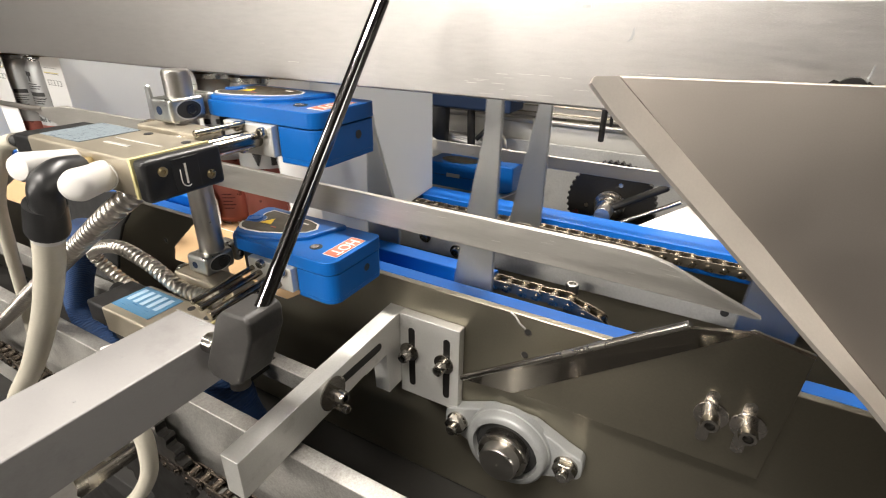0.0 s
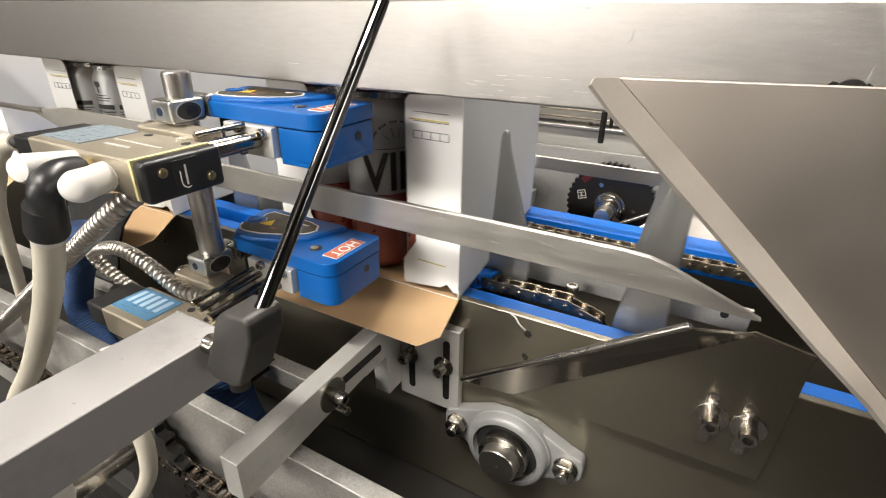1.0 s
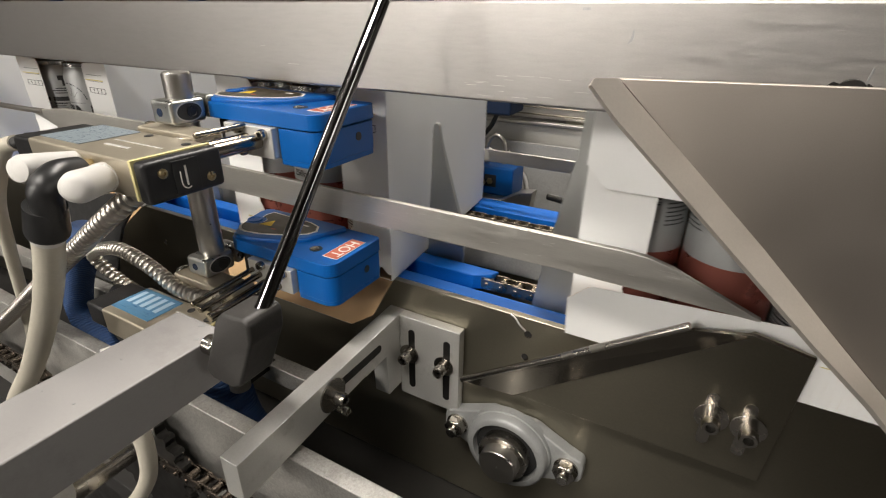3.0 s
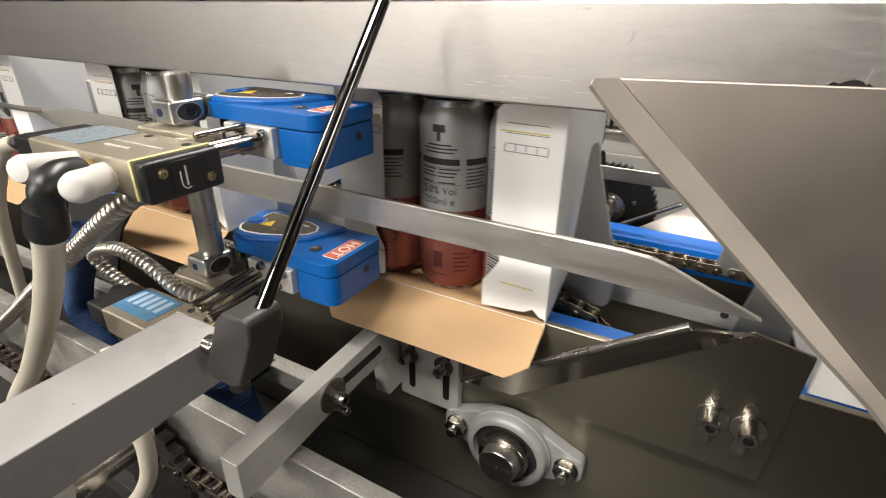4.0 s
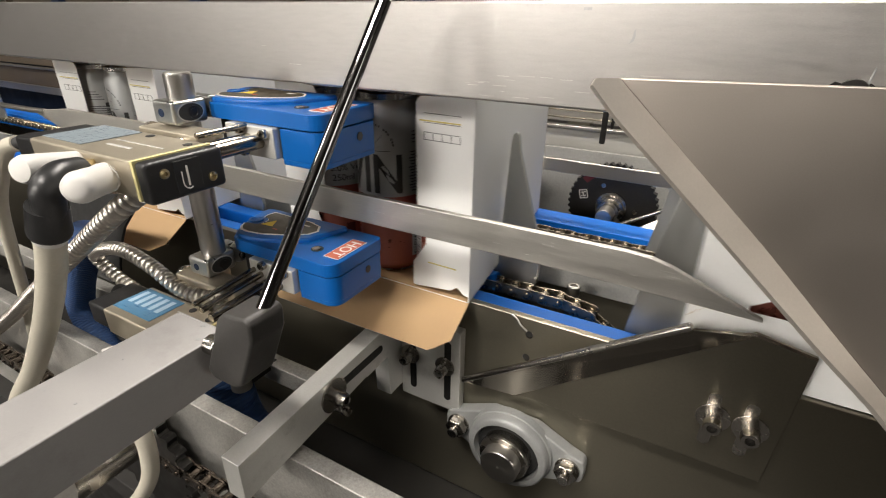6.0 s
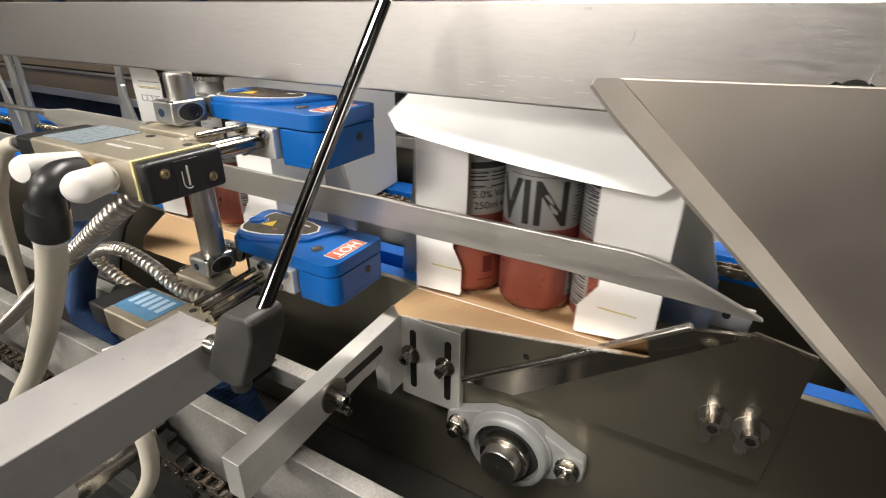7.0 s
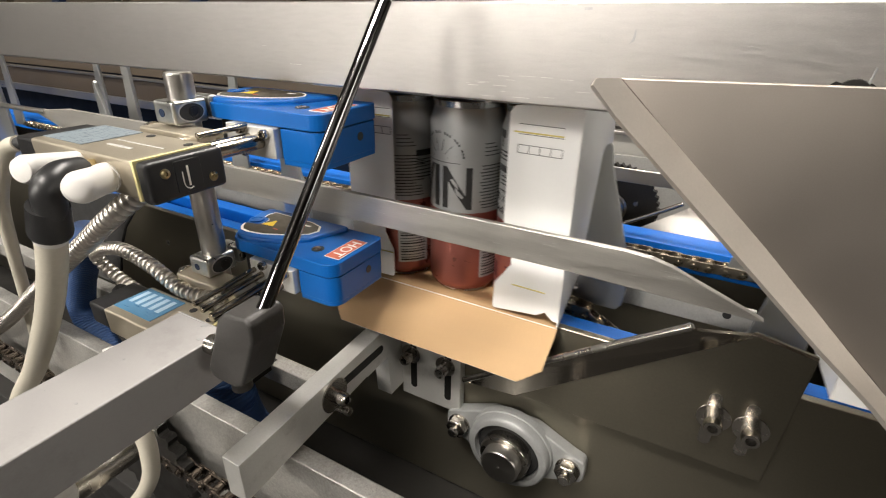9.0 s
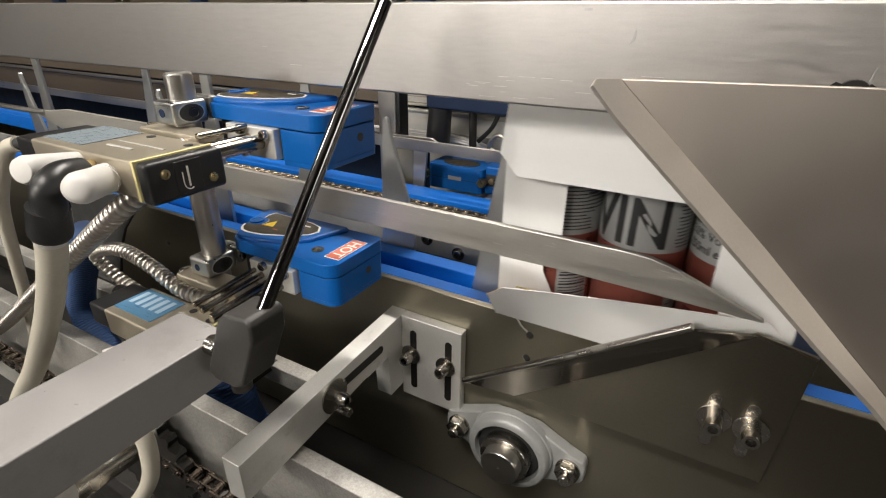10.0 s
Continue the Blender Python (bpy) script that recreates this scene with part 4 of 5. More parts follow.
solid("chain_pin", turned([(0, 0.0050), (0.0245, 0.0050), (0.0252, 0.0044), (0.0252, 0.0030), (0.0235, 0.0028), (0.0235, 0)], (-0.0745, 0.083, 0.974), (-0.0745, 0.083, 9), 24), STEEL, (-0.0745, 0.083, 0.974), "short bright steel pin beside the chain", "pin")
# added sheet: its black gives the shade of the void below the line
solid("void_sheet", box(XL, XR, -0.13, 0.60, 0.775, 0.799, 0.001), VOID, (-0.5, 0, 0.775), "added black sheet for the dark void under the conveyor", "tray", kind="structure")
solid("machine_base", box(XL, XR, -0.095, 0.55, 0.0, 0.774, 0.004), DARK, (-0.5, 0.2, 0.0), "dark painted machine base", "machine base", kind="structure")

fg = thing("glue_gun", (-0.29, 0.30, 0.98), "dark blue glue gun on the far side of the line", "glue gun", "far glue gun")
part("cover", prism(rounded(-0.3300, -0.2510, 0.285, 0.330, 0.006), "z", 0.9830, 1.0150, 0.002, 2), BLUE_HEAD, fg, "blue moulded cover")
part("seam", box(-0.329, -0.252, 0.2846, 0.2850, 0.9985, 0.9991), INK, fg)
part("badge", box(-0.299, -0.280, 0.2843, 0.2849, 0.9975, 1.0025), GREY_PAINT, fg, "small grey badge")
part("label_face", prism([(-0.290 + 0.026 * math.cos(radians(12 * k)), 0.306 + 0.015 * math.sin(radians(12 * k))) for k in range(30)], "z", 1.0150, 1.0160), BRONZE, fg, "dark oval label")
part("side_block", box(-0.2490, -0.2095, 0.290, 0.330, 0.984, 1.021, 0.003), BLUE_HEAD, fg)
part("recess", box(-0.2470, -0.2310, 0.2894, 0.2901, 0.9950, 1.0105, 0.0002), INK, fg, "dark square recess")
part("recess_screw", hexagon((-0.2390, 0.2895, 1.0025), (-0.2390, 0.2860, 1.0025), 0.0040), BRASS, fg, "brass hexagon screw")
part("foot", prism([(-0.2400, 0.9740), (-0.1790, 0.9740), (-0.1760, 1.0030), (-0.1930, 1.0000), (-0.2150, 0.9870), (-0.2400, 0.9860)], "y", 0.270, 0.288, 0.001), STEEL, fg, "grey machined foot")
part("foot_screw", hexagon((-0.1980, 0.270, 0.9800), (-0.1980, 0.266, 0.9800), 0.0050), CHROME, fg)
part("drop_cable", hose([(-0.2400, 0.330, 1.0290), (-0.2270, 0.330, 1.0160), (-0.2140, 0.330, 0.9990), (-0.2090, 0.330, 0.9800)], 0.0024, 10), WHITE_P, fg, "white cable")
part("drop_cable", hose([(-0.2350, 0.334, 1.0310), (-0.2220, 0.334, 1.0170), (-0.2085, 0.334, 0.9990), (-0.2030, 0.334, 0.9800)], 0.0024, 10), WHITE_P, fg, "white cable")
part("arched_pipe", hose([(-0.2550, 0.310, 1.0200), (-0.2545, 0.310, 1.0390), (-0.2500, 0.310, 1.0510), (-0.2410, 0.310, 1.0560), (-0.2320, 0.310, 1.0490), (-0.2295, 0.310, 1.0350), (-0.2290, 0.310, 1.0200)], 0.0028, 12), CONDUIT, fg, "bent steel pipe")
for sx in (-0.3335, -0.2500):
    part("screw", hexagon((sx, 0.288, 1.000), (sx, 0.279, 1.000), 0.0060), BRASS, fg, "brass hexagon screw")
fs = thing("far_support", (-0.33, 0.262, 0.80), "grey steel upright with bracket plate behind the cartons", "support")
part("upright", box(-0.3904, -0.3640, 0.2620, 0.2820, 0.78, 1.25, 0.001), STEEL, fs)
part("edge_strip", box(-0.3638, -0.3590, 0.2640, 0.2840, 0.78, 1.25, 0.0005), BLACK, fs, "black edge strip")
part("bracket_plate", prism([(-0.3780, 1.0545), (-0.3050, 1.0560), (-0.2980, 1.0520), (-0.1950, 1.0505), (-0.1950, 1.0385), (-0.3120, 1.0385), (-0.3180, 0.9760), (-0.3330, 0.9760), (-0.3315, 1.0390), (-0.3770, 1.0375)], "y", 0.2520, 0.2560, 0.0006), STEEL, fs)
part("cover_plate", box(-0.3730, -0.3345, 0.2570, 0.2600, 0.9880, 1.0370, 0.0006), STEEL_PLATE, fs)
socket_screw(fs, (-0.3320, 0.2520, 1.0455), (0, -1, 0), 0.0034, 0, 0.002)
fc = thing("far_valve", (-0.29, 0.30, 1.08), "dark blue valve box with black tube and rod", "valve")
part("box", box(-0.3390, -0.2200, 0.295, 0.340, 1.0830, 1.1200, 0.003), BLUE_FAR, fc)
part("tube", turned([(0, 0.0150), (0.050, 0.0165)], (-0.3225, 0.305, 1.0840), (-0.3270, 0.305, 1.0330), 20), BLACK, fc, "black rubber tube")
part("rod", rod((-0.2763, 0.305, 1.0850), (-0.2744, 0.305, 1.0300), 0.0050), DARK, fc, "dark steel rod")
part("cable", hose([(-0.2400, 0.320, 1.0900), (-0.2452, 0.320, 1.0848), (-0.2555, 0.320, 1.0628), (-0.2745, 0.320, 1.0424)], 0.0030, 10), RUBBER, fc, "black cable")
for i in range(3):
    hose_thing("far_cable", [(-0.46, 0.335 + 0.004 * i, 1.040 - 0.003 * i), (-0.4104, 0.33, 1.0425 - 0.003 * i), (-0.3535, 0.33, 1.0432 - 0.003 * i), (-0.3004, 0.33, 1.0411 - 0.003 * i), (-0.2582, 0.33, 1.0312 - 0.003 * i), (-0.22, 0.33, 1.00)], 0.0024, WHITE_P, "white cable along the far side", "cable")

SX, SZ = -0.0895, 0.9970
fsp = thing("far_sprocket", (SX, 0.29, SZ), "dark toothed sprocket disc turning with a steel hub and arm", "sprocket")
part("disc", prism(sprocket_outline(SX, SZ, 0.0485, 44, 0.0022), "y", 0.2880, 0.2960), DARK, fsp, "black oily toothed disc")
part("hub", turned([(0, 0.0170), (0.004, 0.0170), (0.0045, 0.0145), (0.010, 0.0145), (0.0105, 0.0120), (0.022, 0.0120)], (SX, 0.288, SZ), (SX, -9, SZ), 28), SCREW_STEEL, fsp, "turned steel hub")
part("shaft", rod((SX, 0.290, SZ), (SX, 0.2470, SZ), 0.0085), STEEL, fsp)
for k in range(3):
    a = radians(70 + 120 * k)
    part("bolt", turned([(0, 0.0026), (0.002, 0.0026), (0.002, 0)], (SX + 0.026 * math.cos(a), 0.288, SZ + 0.026 * math.sin(a)), (SX + 0.026 * math.cos(a), -9, SZ + 0.026 * math.sin(a)), 12), CHROME, fsp)
part("arm", turned([(0, 0.0042), (0.056, 0.0042), (0.0585, 0.0034), (0.0595, 0.0)], (SX + 0.0080, 0.2660, SZ + 0.0052), (SX + 0.0080 + 0.0840, 0.2700, SZ + 0.0052 + 0.0525), 18), DARK, fsp, "dark round arm")
ma = radians(238)
mx, mz = SX + 0.034 * math.cos(ma), SZ + 0.034 * math.sin(ma)
for u0, u1, w0, w1 in ((-0.0050, 0.0050, 0.0040, 0.0046), (-0.0050, 0.0050, -0.0046, -0.0040), (-0.0050, -0.0044, -0.0046, 0.0046), (0.0044, 0.0050, -0.0046, 0.0046), (-0.0025, -0.0018, -0.0030, 0.0030), (0.0018, 0.0025, -0.0030, 0.0030), (-0.0020, 0.0020, -0.0008, 0.0002)):
    part("printed_bar", box(mx + u0, mx + u1, 0.2876, 0.2880, mz + w0, mz + w1), PALE, fsp)
ra = radians(208)
part("red_mark", prism([(SX + r * math.cos(ra + d), SZ + r * math.sin(ra + d)) for r, d in ((0.0380, -0.16), (0.0455, -0.14), (0.0455, 0.14), (0.0380, 0.16))], "y", 0.2876, 0.2880), CAN_DARK, fsp, "faded red paint mark")
fr = thing("far_flap_plough", (-0.02, 0.262, 0.98), "bent stainless ramp with lifting rod on the far side", "plough")
part("lifting_rod", rod((-0.0760, 0.2640, 0.9850), (-0.0170, 0.2700, 1.0195), 0.0024), CHROME, fr)
rb = bmesh.new()
for q in ((-0.0600, 0.2580, 0.9850), (-0.0080, 0.2660, 1.0195), (0.0330, 0.2600, 1.0000), (0.0300, 0.2480, 0.9800), (-0.0200, 0.2480, 0.9780)):
    rb.verts.new(q)
rb.verts.ensure_lookup_table()
rb.faces.new([rb.verts[i] for i in (0, 1, 4)])
rb.faces.new([rb.verts[i] for i in (1, 2, 3, 4)])
thicken(rb, 0.0015)
part("bent_sheet", rb, STEEL, fr)
far_beam = thing("far_beam", (-0.4, 0.36, 1.0), "bright brushed steel channel behind the line", "beam")
part("lower_face", box(-0.36, XR, 0.340, 0.344, 0.9000, 1.0440, 0.0008), PLATE_GREY, far_beam)
# front and upper face are dark brown left of x = -0.43, steel right of it
part("dark_face", box(XL, -0.4305, 0.360, 0.366, 1.0180, 1.0625, 0.0008), BROWN_FAR, far_beam, "dark brown front face")
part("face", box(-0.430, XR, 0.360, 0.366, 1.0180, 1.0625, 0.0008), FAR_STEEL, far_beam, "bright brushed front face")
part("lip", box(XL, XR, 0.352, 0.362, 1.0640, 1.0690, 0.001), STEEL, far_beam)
part("dark_upper_face", box(XL, -0.4305, 0.372, 0.378, 1.0700, 1.2000, 0.0008), BROWN_FAR, far_beam, "dark brown upper face")
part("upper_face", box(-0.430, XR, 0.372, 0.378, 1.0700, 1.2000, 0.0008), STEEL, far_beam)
for zz in (1.0745, 1.0835, 1.0925):
    part("bead", box(-0.430, XR, 0.3690, 0.3719, zz, zz + 0.0016, 0.0004), STEEL_PLATE, far_beam, "narrow raised bead")
for i, bx in enumerate((-0.118, -0.102)):
    part("hanging_pin", rod((-0.1050 + 0.008 * i, 0.262, 1.1150), (-0.1050 + 0.008 * i, 0.262, 1.0720 + 0.016 * i), 0.0030 - 0.0012 * i), DARK, far_beam)
rear = thing("rear_machine", (-1.0, 0.55, 0.0), "dark blue and brown machine bodies behind the line", "machine")
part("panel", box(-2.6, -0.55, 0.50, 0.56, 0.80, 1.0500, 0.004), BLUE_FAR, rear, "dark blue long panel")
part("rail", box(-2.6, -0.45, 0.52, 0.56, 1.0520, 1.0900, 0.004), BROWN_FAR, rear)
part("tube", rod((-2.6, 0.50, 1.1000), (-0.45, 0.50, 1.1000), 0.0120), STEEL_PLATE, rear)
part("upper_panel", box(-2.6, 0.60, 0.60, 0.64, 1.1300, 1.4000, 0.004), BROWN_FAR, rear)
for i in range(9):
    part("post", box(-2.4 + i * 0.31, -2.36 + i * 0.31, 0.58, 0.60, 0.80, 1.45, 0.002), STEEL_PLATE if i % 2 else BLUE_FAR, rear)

# plough screw blotches and beam marks
bm_mark = bpy.data.objects["top_beam"]
part("scratch", prism([(-0.0404, 1.1865), (-0.0398, 1.1872), (-0.0395, 1.1845), (-0.0400, 1.1825), (-0.0420, 1.1812), (-0.0408, 1.1835)], "y", -0.0303, -0.0300), CAST, bm_mark, "small dull scratch mark")
part("scratch", box(-0.0625, -0.0590, -0.0303, -0.0300, 1.1942, 1.1953), CAST, bm_mark, "small dull scratch mark")
rng_stain = random.Random(3)
stain = [(0.0388 + (0.0085 + rng_stain.uniform(-0.0016, 0.0022)) * math.cos(2 * math.pi * k / 22), 1.1672 + (0.0042 + rng_stain.uniform(-0.0008, 0.0014)) * math.sin(2 * math.pi * k / 22)) for k in range(22)]
part("stain", prism(stain, "y", -0.0302, -0.0300), DARK, bm_mark, "dark greasy stain")
part("stain", prism([(0.0420, 1.1700), (0.0428, 1.1700), (0.0436, 1.1762), (0.0430, 1.1766)], "y", -0.0302, -0.0300), CAST, bm_mark, "thin grey scuff")
part("bolt_head", turned([(0, 0.0055), (0.0006, 0.0052), (0.0008, 0.0)], (0.0388, -0.0300, 1.1670), (0.0388, -9, 1.1670), 24), DARK, bm_mark, "dark bolt head")

rng_beam = random.Random(11)
for i in range(22):
    near = rng_beam.random() < 0.6
    sx = rng_beam.uniform(-0.12, -0.03) if near else rng_beam.uniform(-0.30, 0.03)
    sz = rng_beam.uniform(1.1545, 1.1660) if near else rng_beam.uniform(1.158, 1.194)
    part("scratch", box(sx, sx + rng_beam.uniform(0.002, 0.010), -0.03006, -0.0299, sz, sz + rng_beam.uniform(0.00010, 0.00022)), FAR_STEEL, bm_mark, "fine scratch")

# ---- cartons, cans and chain flights: all run along the line ----
SPEED, PITCH = 0.1255, 0.3100
START = -0.3522          # centre of the first carton's front at the start
W, D, H = 0.1700, 0.2150, 0.1480
FRONT = 0.016
MOVING = []              # things that run along the line, with their place at the start
FLAPS = []


def skew(x, y):
    """Loaded cartons lean back a little from front to rear."""
    return x - (0.10 if x > 0 else 0.05) * y


def panel(corners, thick, inner):
    """Board of four corners, white outside; its inside lies thick towards inner."""
    own = bmesh.new()
    vs = [own.verts.new(c) for c in corners]
    f = own.faces.new(vs)
    ext = bmesh.ops.extrude_face_region(own, geom=[f])
    bmesh.ops.translate(own, vec=Vector(inner) * thick, verts=[g for g in ext["geom"] if isinstance(g, bmesh.types.BMVert)])
    bmesh.ops.recalc_face_normals(own, faces=own.faces)
    for f in own.faces:
        f.material_index = 1 if f.normal.dot(Vector(inner)) > 0.9 else 0
    return own


def carton(k):
    c = thing("carton", (0, 0, 0), "open white carton with kraft inside, holding drink cans", "carton", "cartons on the line")
    h, t = W / 2, 0.0007
    two = [BOARD, KRAFT]
    rl, rr = skew(-h, D), skew(h, D)
    part("side_panel", panel([(-h, 0, 0), (rl, D, 0), (rl, D, H), (-h, 0, H)], t, (1, 0, 0)), two, c, smooth=False)
    part("side_panel", panel([(h, 0, 0), (rr, D, 0), (rr, D, H), (h, 0, H)], t, (-1, 0, 0)), two, c, smooth=False)
    part("bottom_panel", panel([(-h, 0, 0), (h, 0, 0), (rr, D, 0), (rl, D, 0)], t, (0, 0, 1)), two, c, smooth=False)
    part("top_panel", panel([(-h, 0, H), (h, 0, H), (rr, D, H), (rl, D, H)], t, (0, 0, -1)), two, c, smooth=False)
    part("back_panel", panel([(rl, D, 0), (rr, D, 0), (rr, D, H), (rl, D, H)], t, (0, -1, 0)), two, c, smooth=False)
    for s in (-1, 1):
        # outline from the hinge inwards: tab below, notch, tall upper part
        if s > 0:
            pts = [(0, 0.005), (0.004, 0.005), (0.010, 0.010), (0.016, 0.006), (0.0475, 0.002), (0.0485, 0.003), (0.0485, 0.022), (0.0370, 0.039), (0.0370, 0.046), (0.0440, 0.052), (0.0445, H - 0.008), (0.0410, H - 0.004), (0, H - 0.002)]
        else:
            pts = [(0, 0.003), (0.0360, 0.004), (0.0370, 0.006), (0.0370, 0.027), (0.0300, 0.041), (0.0300, 0.046), (0.0395, 0.052), (0.0400, H - 0.008), (0.0370, H - 0.004), (0, H - 0.002)]
        hinge = Matrix.Translation((s * h, 0, 0)) @ Matrix.Rotation(radians(s * -2), 4, "Z")

        def lay(bm):
            bm.transform(hinge)
            return bm

        df = part("dust_flap", lay(prism([(-s * x, z) for x, z in pts], "y", 0.0, 0.0006)), BOARD, c, smooth=False)
        u, v = sorted((-s * 0.010, -s * 0.038))
        for z in (0.1335, 0.1275, 0.1210, 0.1160):
            part("printed_line", lay(sheet_box(u, v, -0.0003, 0, z, z + 0.0003)), INK, df)
        for i in range(5):
            q = u + (v - u) * i / 4
            part("printed_tick", lay(sheet_box(q - 0.00015, q + 0.00015, -0.0003, 0, 0.1162, 0.1208)), INK, df)
        part("glue_mark", lay(sheet_box(u - 0.003, v, -0.0008, 0, 0.1284, 0.1292)), GLUE, df, "pale yellow glue bead")
        part("glue_mark", lay(sheet_box(u + 0.003, v - 0.001, -0.0008, 0, 0.0245, 0.0250)), GLUE, df, "pale yellow glue bead")
    for name, z, up in (("top_flap", H, 1), ("bottom_flap", 0.0, -1)):
        L, n = 0.0440, 40
        for i in range(n):
            x0, x1 = -h + W * i / n, -h + W * (i + 1) / n
            edge = [-L + 0.012 * (1 - min(1, (h - abs(x)) / 0.0125)) for x in (x0, x1)]
            half = W / n / 2 + 0.0002
            bm = prism([(-half, 0), (half, 0), (half, edge[1]), (-half, edge[0])], "z", 0.0 if up > 0 else -0.0004, 0.0004 if up > 0 else 0.0)
            bmesh.ops.recalc_face_normals(bm, faces=bm.faces)
            for f in bm.faces:
                f.material_index = 1 if f.normal.z * -up > 0.5 or (up < 0 and abs(f.normal.x) > 0.5) else 0
            fp = part(name, bm, two, c, "bending white flap with kraft inside", smooth=False)
            FLAPS.append((fp, k, up, z, (i + 0.5) / n * 2 - 1))
    return c


def sheet_box(x0, x1, y0, y1, z0, z1, bm=None):
    return box(x0, x1, y0, y1, z0, z1, 0.0, 1, bm)


GLUE = material("pale_yellow_glue", (0.62, 0.52, 0.16), 0.35)


def band(r, a0, a1, z0, z1, n=10, bm=None):
    """A thin printed patch on a can, between two angles from its front."""
    own = bmesh.new()
    rows = []
    for i in range(n + 1):
        a = radians(a0 + (a1 - a0) * i / n)
        rows.append([own.verts.new((r * math.sin(a), -r * math.cos(a), z)) for z in (z0, z1)])
    for p, q in zip(rows, rows[1:]):
        own.faces.new((p[0], q[0], q[1], p[1]))
    return join(bm, own)


CAN_R, CAN_H = 0.0267, 0.1405


def can():
    r = CAN_R
    c = thing("drink_can", (0, 0, 0), "slim drink can, silver label above a copper-red base", "can", "cans in the cartons")
    part("base", turned([(0, 0.018), (0.0008, 0.021), (0.0012, 0.0215), (0.006, r - 0.0008), (0.009, r), (0.0655, r)], (0, 0, 0), (0, 0, 1), 48), CAN_RED, c, "copper-red lacquered base")
    part("base_ring", turned([(0.0002, 0.0205), (0.0006, 0.0222), (0.0028, 0.0238), (0.0030, 0.0205)], (0, 0, 0), (0, 0, 1), 48), CAN_LID, c, "bare rim")
    part("label_area", turned([(0.0655, r), (0.126, r), (0.134, 0.0240), (0.1365, 0.0236)], (0, 0, 0), (0, 0, 1), 48), CAN_GREY, c, "silver-grey printed wall")
    part("lid", turned([(0.1365, 0.0244), (0.1405, 0.0246), (0.1405, 0.0228), (0.136, 0.0218), (0.136, 0)], (0, 0, 0), (0, 0, 1), 40), CAN_LID, c, "bare aluminium lid")
    q = r + 0.00025
    face = Matrix.Rotation(radians(90), 4, "X")
    # front: big word under a fan-shaped emblem
    words("VIN", 0.0320, Matrix.Translation((0, 0, 0.0815)) @ face, INK, c, "big_word", wrap=r, tall=1.28, bold=0.022)
    em = bmesh.new()
    for i in range(11):
        a = radians(15 + 15 * i)
        x0, x1 = 0.006 * math.cos(a), 0.0145 * math.cos(a)
        z0, z1 = 0.1020 + 0.006 * math.sin(a), 0.1020 + 0.0145 * math.sin(a)
        if i % 2 == 0:
            d0, d1 = math.degrees(x0 / r), math.degrees(x1 / r)
            vs = [em.verts.new((q * math.sin(radians(d + e)), -q * math.cos(radians(d + e)), z)) for d, z, e in ((d0, z0, -0.5), (d1, z1, -0.5), (d1, z1, 0.5), (d0, z0, 0.5))]
            em.faces.new(vs)
    for i in range(24):
        a = radians(10 + 160 * i / 24)
        d, z = math.degrees(0.0185 * math.cos(a) / r), 0.1020 + 0.0185 * math.sin(a)
        if i % 4 != 3:
            band(q, d - 1.3, d + 1.3, z - 0.0008, z + 0.0008, 1, em)
    band(q, -34, 34, 0.1005, 0.1009, 16, em)
    part("emblem", em, INK, c, "fine black line emblem", smooth=False)["kind"] = "stuff"
    # back: rows of small print, a black bar and the contents
    pr = bmesh.new()
    band(q, 148, 212, 0.0985, 0.1030, 12, pr)
    for z, a0, a1 in ((0.1115, 160, 200), (0.1090, 152, 208), (0.1065, 156, 204), (0.0950, 148, 176), (0.0950, 180, 212), (0.0925, 148, 172), (0.0900, 148, 176), (0.0925, 180, 208), (0.0900, 180, 205), (0.0855, 148, 170), (0.0855, 180, 206)):
        band(q, a0, a1, z, z + 0.0010, 6, pr)
    band(q, 170, 190, 0.1205, 0.1255, 4, pr)
    band(q, 177, 183, 0.1145, 0.1205, 2, pr)
    for a0, a1 in ((100, 140), (222, 258)):
        band(q, a0, a1, 0.0985, 0.1030, 8, pr)
        for i in range(6):
            band(q, a0, a1 - (i * 7) % 11, 0.0955 - i * 0.0026, 0.0963 - i * 0.0026, 6, pr)
    for z in (0.0848, 0.0965):
        band(q, 146, 214, z, z + 0.0003, 12, pr)
    part("small_print", pr, INK, c, "black bars of small print", smooth=False)["kind"] = "stuff"
    back = Matrix.Rotation(radians(180), 4, "Z")
    words("5.0% Vol", 0.0075, back @ Matrix.Translation((0, 0, 0.0800)) @ face, INK, c, "contents_line", wrap=r)
    words("250ml e", 0.0075, back @ Matrix.Translation((0, 0, 0.0720)) @ face, INK, c, "contents_line", wrap=r)
    # sides: dense text block and bar code strips
    sd = bmesh.new()
    for i in range(14):
        band(q, 68 - (i % 3) * 2, 112 + (i % 4) * 2 - (i % 5) * 3, 0.0690 + i * 0.0023, 0.0697 + i * 0.0023, 6, sd)
    for i in range(4):
        band(q, 70, 100 - 4 * i, 0.1060 + i * 0.0026, 0.1066 + i * 0.0026, 5, sd)
    part("small_print", sd, INK, c, "black bars of small print", smooth=False)["kind"] = "stuff"
    bc = bmesh.new()
    band(q, 68, 118, 0.0140, 0.0420, 6, bc)
    part("code_field", bc, CAN_GREY, c, "pale printed field", smooth=False)
    bb = bmesh.new()
    for i in range(11):
        band(q + 0.0001, 72, 114, 0.0155 + i * 0.0023, 0.0155 + i * 0.0023 + (0.0007 if i % 3 else 0.0013), 6, bb)
    part("code_bars", bb, INK, c, "dark printed bars", smooth=False)["kind"] = "stuff"
    rd = bmesh.new()
    band(q, 172, 188, 0.0200, 0.0330, 4, rd)
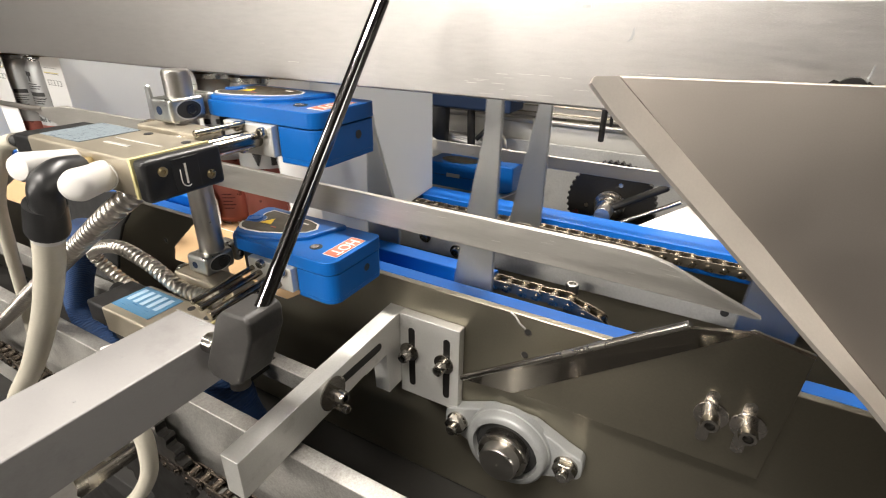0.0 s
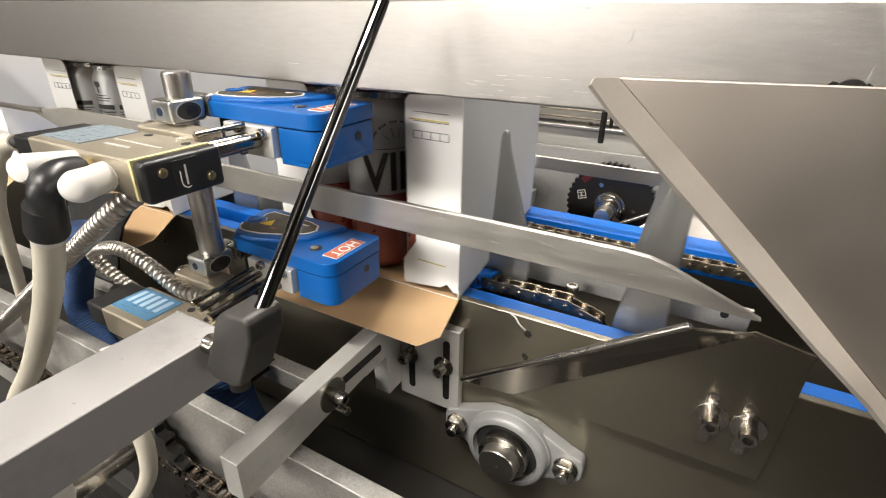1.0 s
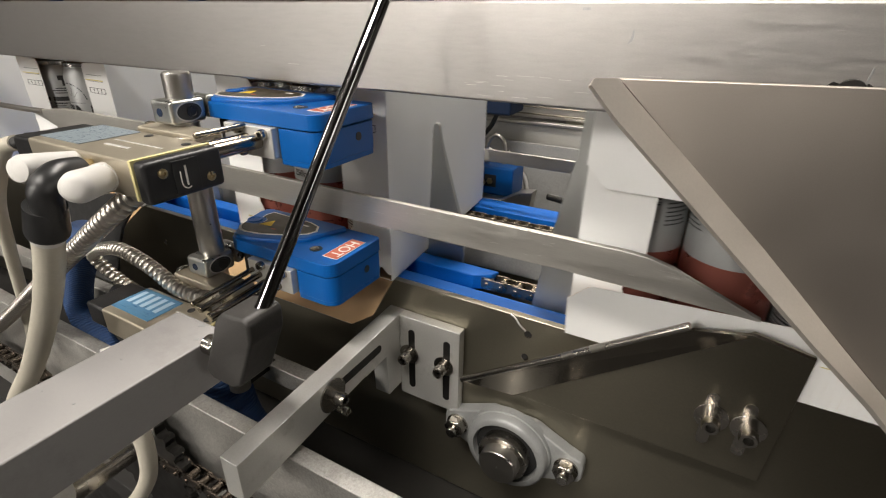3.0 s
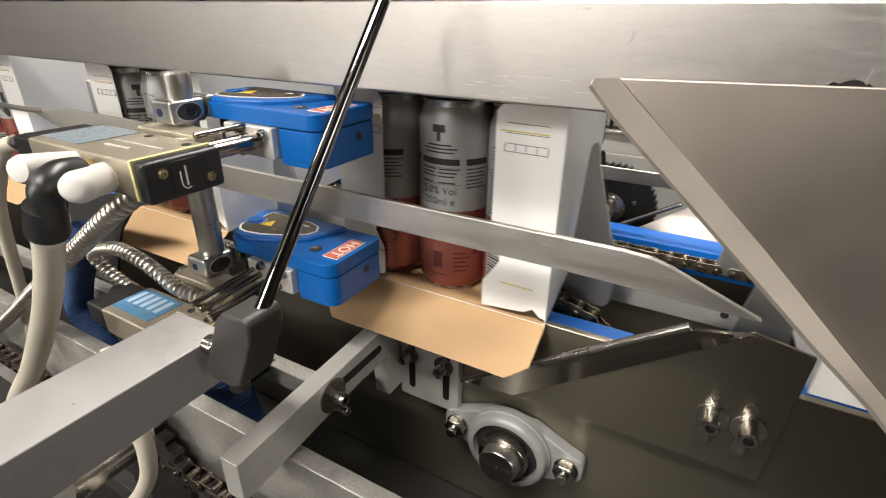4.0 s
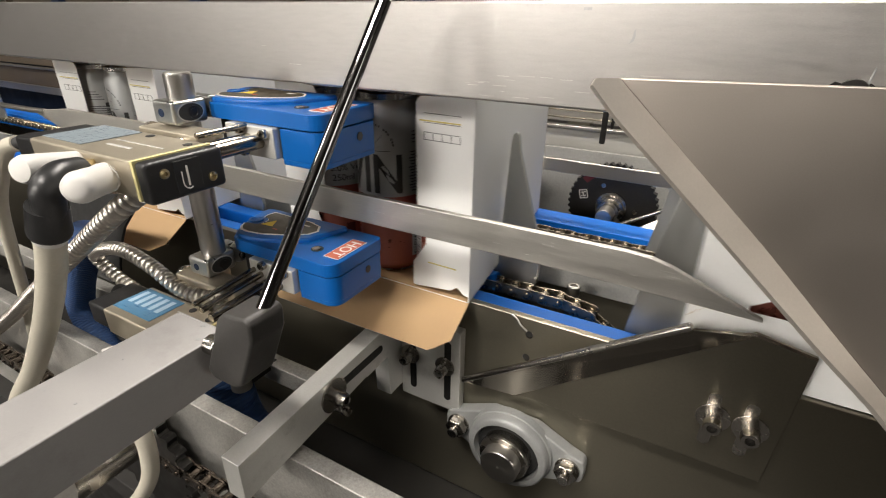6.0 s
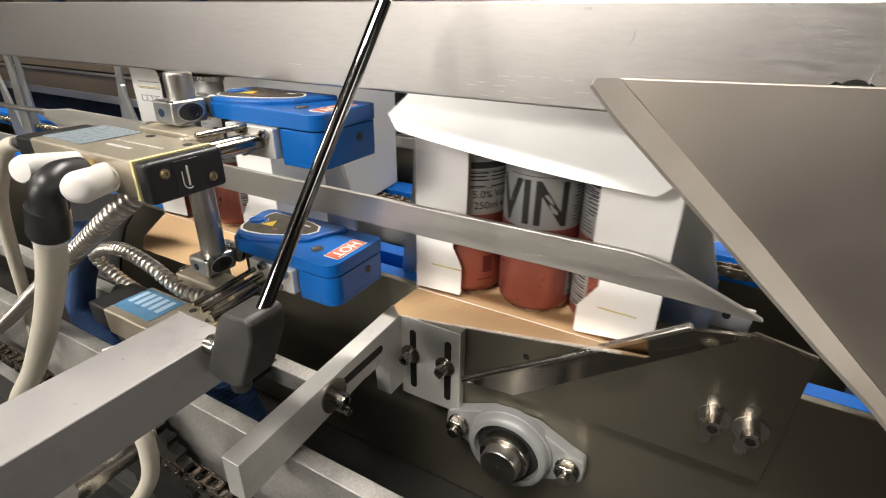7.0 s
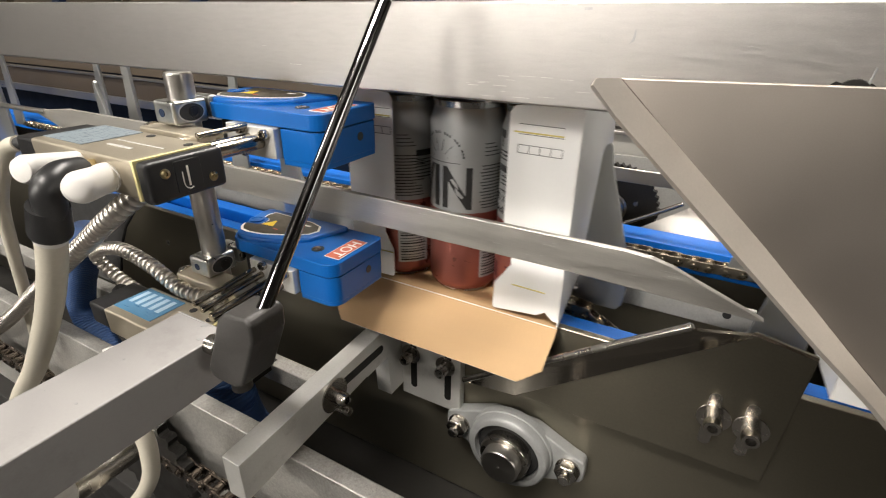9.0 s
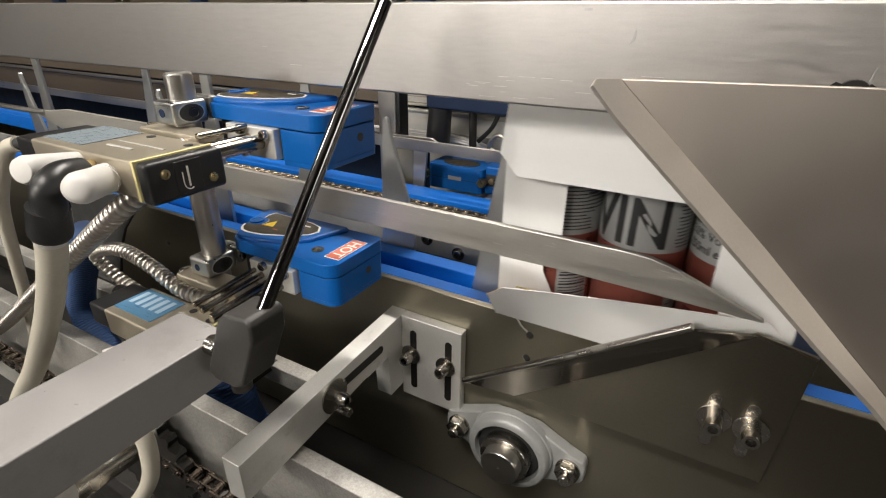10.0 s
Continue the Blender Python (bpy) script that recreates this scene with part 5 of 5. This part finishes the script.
    band(q, 165, 195, 0.0140, 0.0148, 4, rd)
    for i in range(5):
        band(q, 206, 226 + (i % 2) * 5, 0.0180 + i * 0.0035, 0.0190 + i * 0.0035, 4, rd)
    part("dark_print", rd, CAN_DARK, c, "dark red print on the base", smooth=False)["kind"] = "stuff"
    return c


def flight(points, y0, y1, label):
    return solid("flight_post", prism(points, "y", y0, y1, 0.0006), FLIGHT_STEEL, (0, (y0 + y1) / 2, 0.98), label, "flight post", "flight posts on the chains")


FLIGHT_STEEL = material("satin_flight_steel", (0.47, 0.475, 0.46), 0.42, 1.0, 0.05, 20.0, (6, 6, 1), 0.1, 260.0, 0.06)
first_can = can()
# how far each can is turned from showing its big word: left, middle, third can of each carton
TURNS = [(175, 60, 200), (150, 180, 250), (235, 0, 215), (-48, -18, 130)]
for k in range(4):
    c = carton(k)
    lag, centre = (1.0 if k < 2 else 0.6), START - PITCH * k
    MOVING.append((c, centre, FRONT, 1.0, 0, lag, centre))
    for i in (-1, 0, 1):
        cc = first_can if (k, i) == (0, -1) else copy_thing(first_can, Matrix.Identity(4))
        MOVING.append((cc, START - PITCH * k + i * 0.0543 - 0.002, FRONT + 0.0050 + CAN_R, 1.0008, TURNS[k][i + 1], lag, centre))

# local to the carton's side: heights from the chain up
trail = [(0.000, 0.990), (0.000, 1.172), (-0.010, 1.172), (-0.0130, 1.115), (-0.0235, 1.058), (-0.0300, 1.017), (-0.0330, 0.998), (-0.0330, 0.990)]
lead = [(0.000, 0.990), (0.0020, 1.040), (0.0055, 1.108), (0.0065, 1.1125), (0.0090, 1.1145), (0.0110, 1.1125), (0.0130, 1.100), (0.0250, 1.060), (0.0340, 1.030), (0.0360, 1.005), (0.0350, 0.995), (0.0310, 0.990)]
t_near = flight(trail, 0.0460, 0.0500, "tapered stainless pusher post on the near chain")
t_far = flight(trail, 0.1830, 0.1870, "tapered stainless pusher post on the far chain")
l_near = flight(lead, 0.0780, 0.0820, "shorter stainless post with rounded top ahead of a carton")
for k in range(-1, 7):
    for src, dx in ((t_near, -W / 2 - 0.001), (t_far, -W / 2 - 0.009), (l_near, W / 2 - 0.0045)):
        ob = src if k == -1 else copy_thing(src, Matrix.Translation(src.location))
        MOVING.append((ob, START - PITCH * k + dx, src.location.y, 0.98, 0, 0.0, 0.0))
LINKS = []
near_flights = roller_chain("flight_chain", -2.3, 0.12, 0, 0, 0.0127, "oiled steel roller chain carrying the near flight posts", links=LINKS)
near_flights.location = (0, 0.0668, 0.9925)
ch = roller_chain("flight_chain", -2.3, 0.35, 0, 0, 0.0127, "oiled steel roller chain carrying the far flight posts")
MOVING.append((ch, 0.0, 0.1880, 0.9935, 0, 0.0, 0.0))
DIP, WHEEL = -0.085, 0.060       # where the near chain begins to run down round its wheel


def link_pose(s):
    """A link's place on the near chain at the length s along it."""
    if s < DIP:
        return pose(s, 0, 0)
    a = (s - DIP) / WHEEL
    if a < math.pi / 2:
        return pose(DIP + WHEEL * math.sin(a), 0, WHEEL * (math.cos(a) - 1), 0, math.degrees(a), 0)
    return pose(DIP + WHEEL, 0, -WHEEL - (s - DIP - WHEEL * math.pi / 2), 0, 90, 0)


def flap_angle(u, table):
    """The angle at the carton's place u along the line, eased between the table's places."""
    if u <= table[0][0]:
        return table[0][1]
    for (a, p), (b, q) in zip(table, table[1:]):
        if u <= b:
            f = (u - a) / (b - a)
            return p + (q - p) * f
    return table[-1][1]


# carton centre along the line, and degrees from flat-outward (up is positive)
TOP_TABLE = [(-0.400, 5.4), (-0.146, 5.4), (-0.1276, -5), (-0.1200, -14), (-0.1100, -27), (-0.0975, -41), (-0.0850, -51), (-0.0600, -64), (-0.0350, -73), (0.0280, -84), (0.0600, -90)]
LOW_TABLE = [(-0.400, -32), (-0.140, -30), (-0.1265, -25), (-0.1165, -14), (-0.1075, -3), (-0.1010, 10), (-0.0940, 18), (-0.0885, 26), (-0.0800, 40), (-0.0580, 60), (-0.0350, 70), (0.0000, 80), (0.0300, 88)]
# cartons lie back from their posts at the infeed until the posts have caught up
DRAW_TABLE = [(0.090, 0.0), (0.157, 0.013)]     # the outfeed draws the closed carton ahead
PUSH_TABLE = [(0.040, 0.0), (0.110, 0.011)]     # the ploughs press the closed carton back
LAG_TABLE = [(-0.720, 0.033), (-0.600, 0.030), (-0.537, 0.021), (-0.440, 0.006), (-0.340, 0.0)]
# how far the leading end is ahead of the trailing one, in degrees either way
TOP_TWIST = [(-0.140, 0), (-0.1276, -6), (-0.1100, -20), (-0.0975, -24), (-0.0800, -20), (-0.0600, -9), (-0.0400, -3), (0.0, 0)]
LOW_TWIST = [(-0.1400, 0), (-0.1250, 4), (-0.1130, 8), (-0.1000, 13), (-0.0850, 19), (-0.0300, 20), (0.0300, 8), (0.0600, 0)]


def motions():
    for ob, x0, y, z, rz, lag, centre in MOVING:
        walk(ob, [(t / 2, pose(x0 + SPEED * t / 2 - lag * flap_angle(centre + SPEED * t / 2, LAG_TABLE) + (flap_angle(centre + SPEED * t / 2, DRAW_TABLE) if lag else 0.0), y + (flap_angle(centre + SPEED * t / 2, PUSH_TABLE) if lag else 0.0), z, 0, 0, rz)) for t in range(0, 21)])
    walk(fsp, [(t / 2, pose(SX, 0.29, SZ, 0, 36.2 * t, 0)) for t in range(0, 21)])
    for ob, s0 in LINKS:
        rows = []
        for i in range(0, 101):
            s = s0 + SPEED * i / 10
            if i % 10 == 0 or DIP - 0.03 < s < DIP + 0.13:
                rows.append((i / 10, link_pose(s)))
        walk(ob, rows)
    for fp, k, up, z, side in FLAPS:
        rows = []
        for i in range(0, 101):
            u = START - PITCH * k + SPEED * i / 10
            twist = flap_angle(u, TOP_TWIST if up > 0 else LOW_TWIST)
            a = flap_angle(u, TOP_TABLE if up > 0 else LOW_TABLE) + side * twist
            lean = math.degrees(math.atan((0.034 if up > 0 else 0.028) * radians(2 * twist) / W))
            if i % 10 == 0 or -0.16 < u < 0.08:
                rows.append((i / 10, pose(side * W / 2, 0, z) @ pose(0, 0, 0, -a) @ pose(0, 0, 0, 0, -lean)))
        walk(fp, rows)


motions()
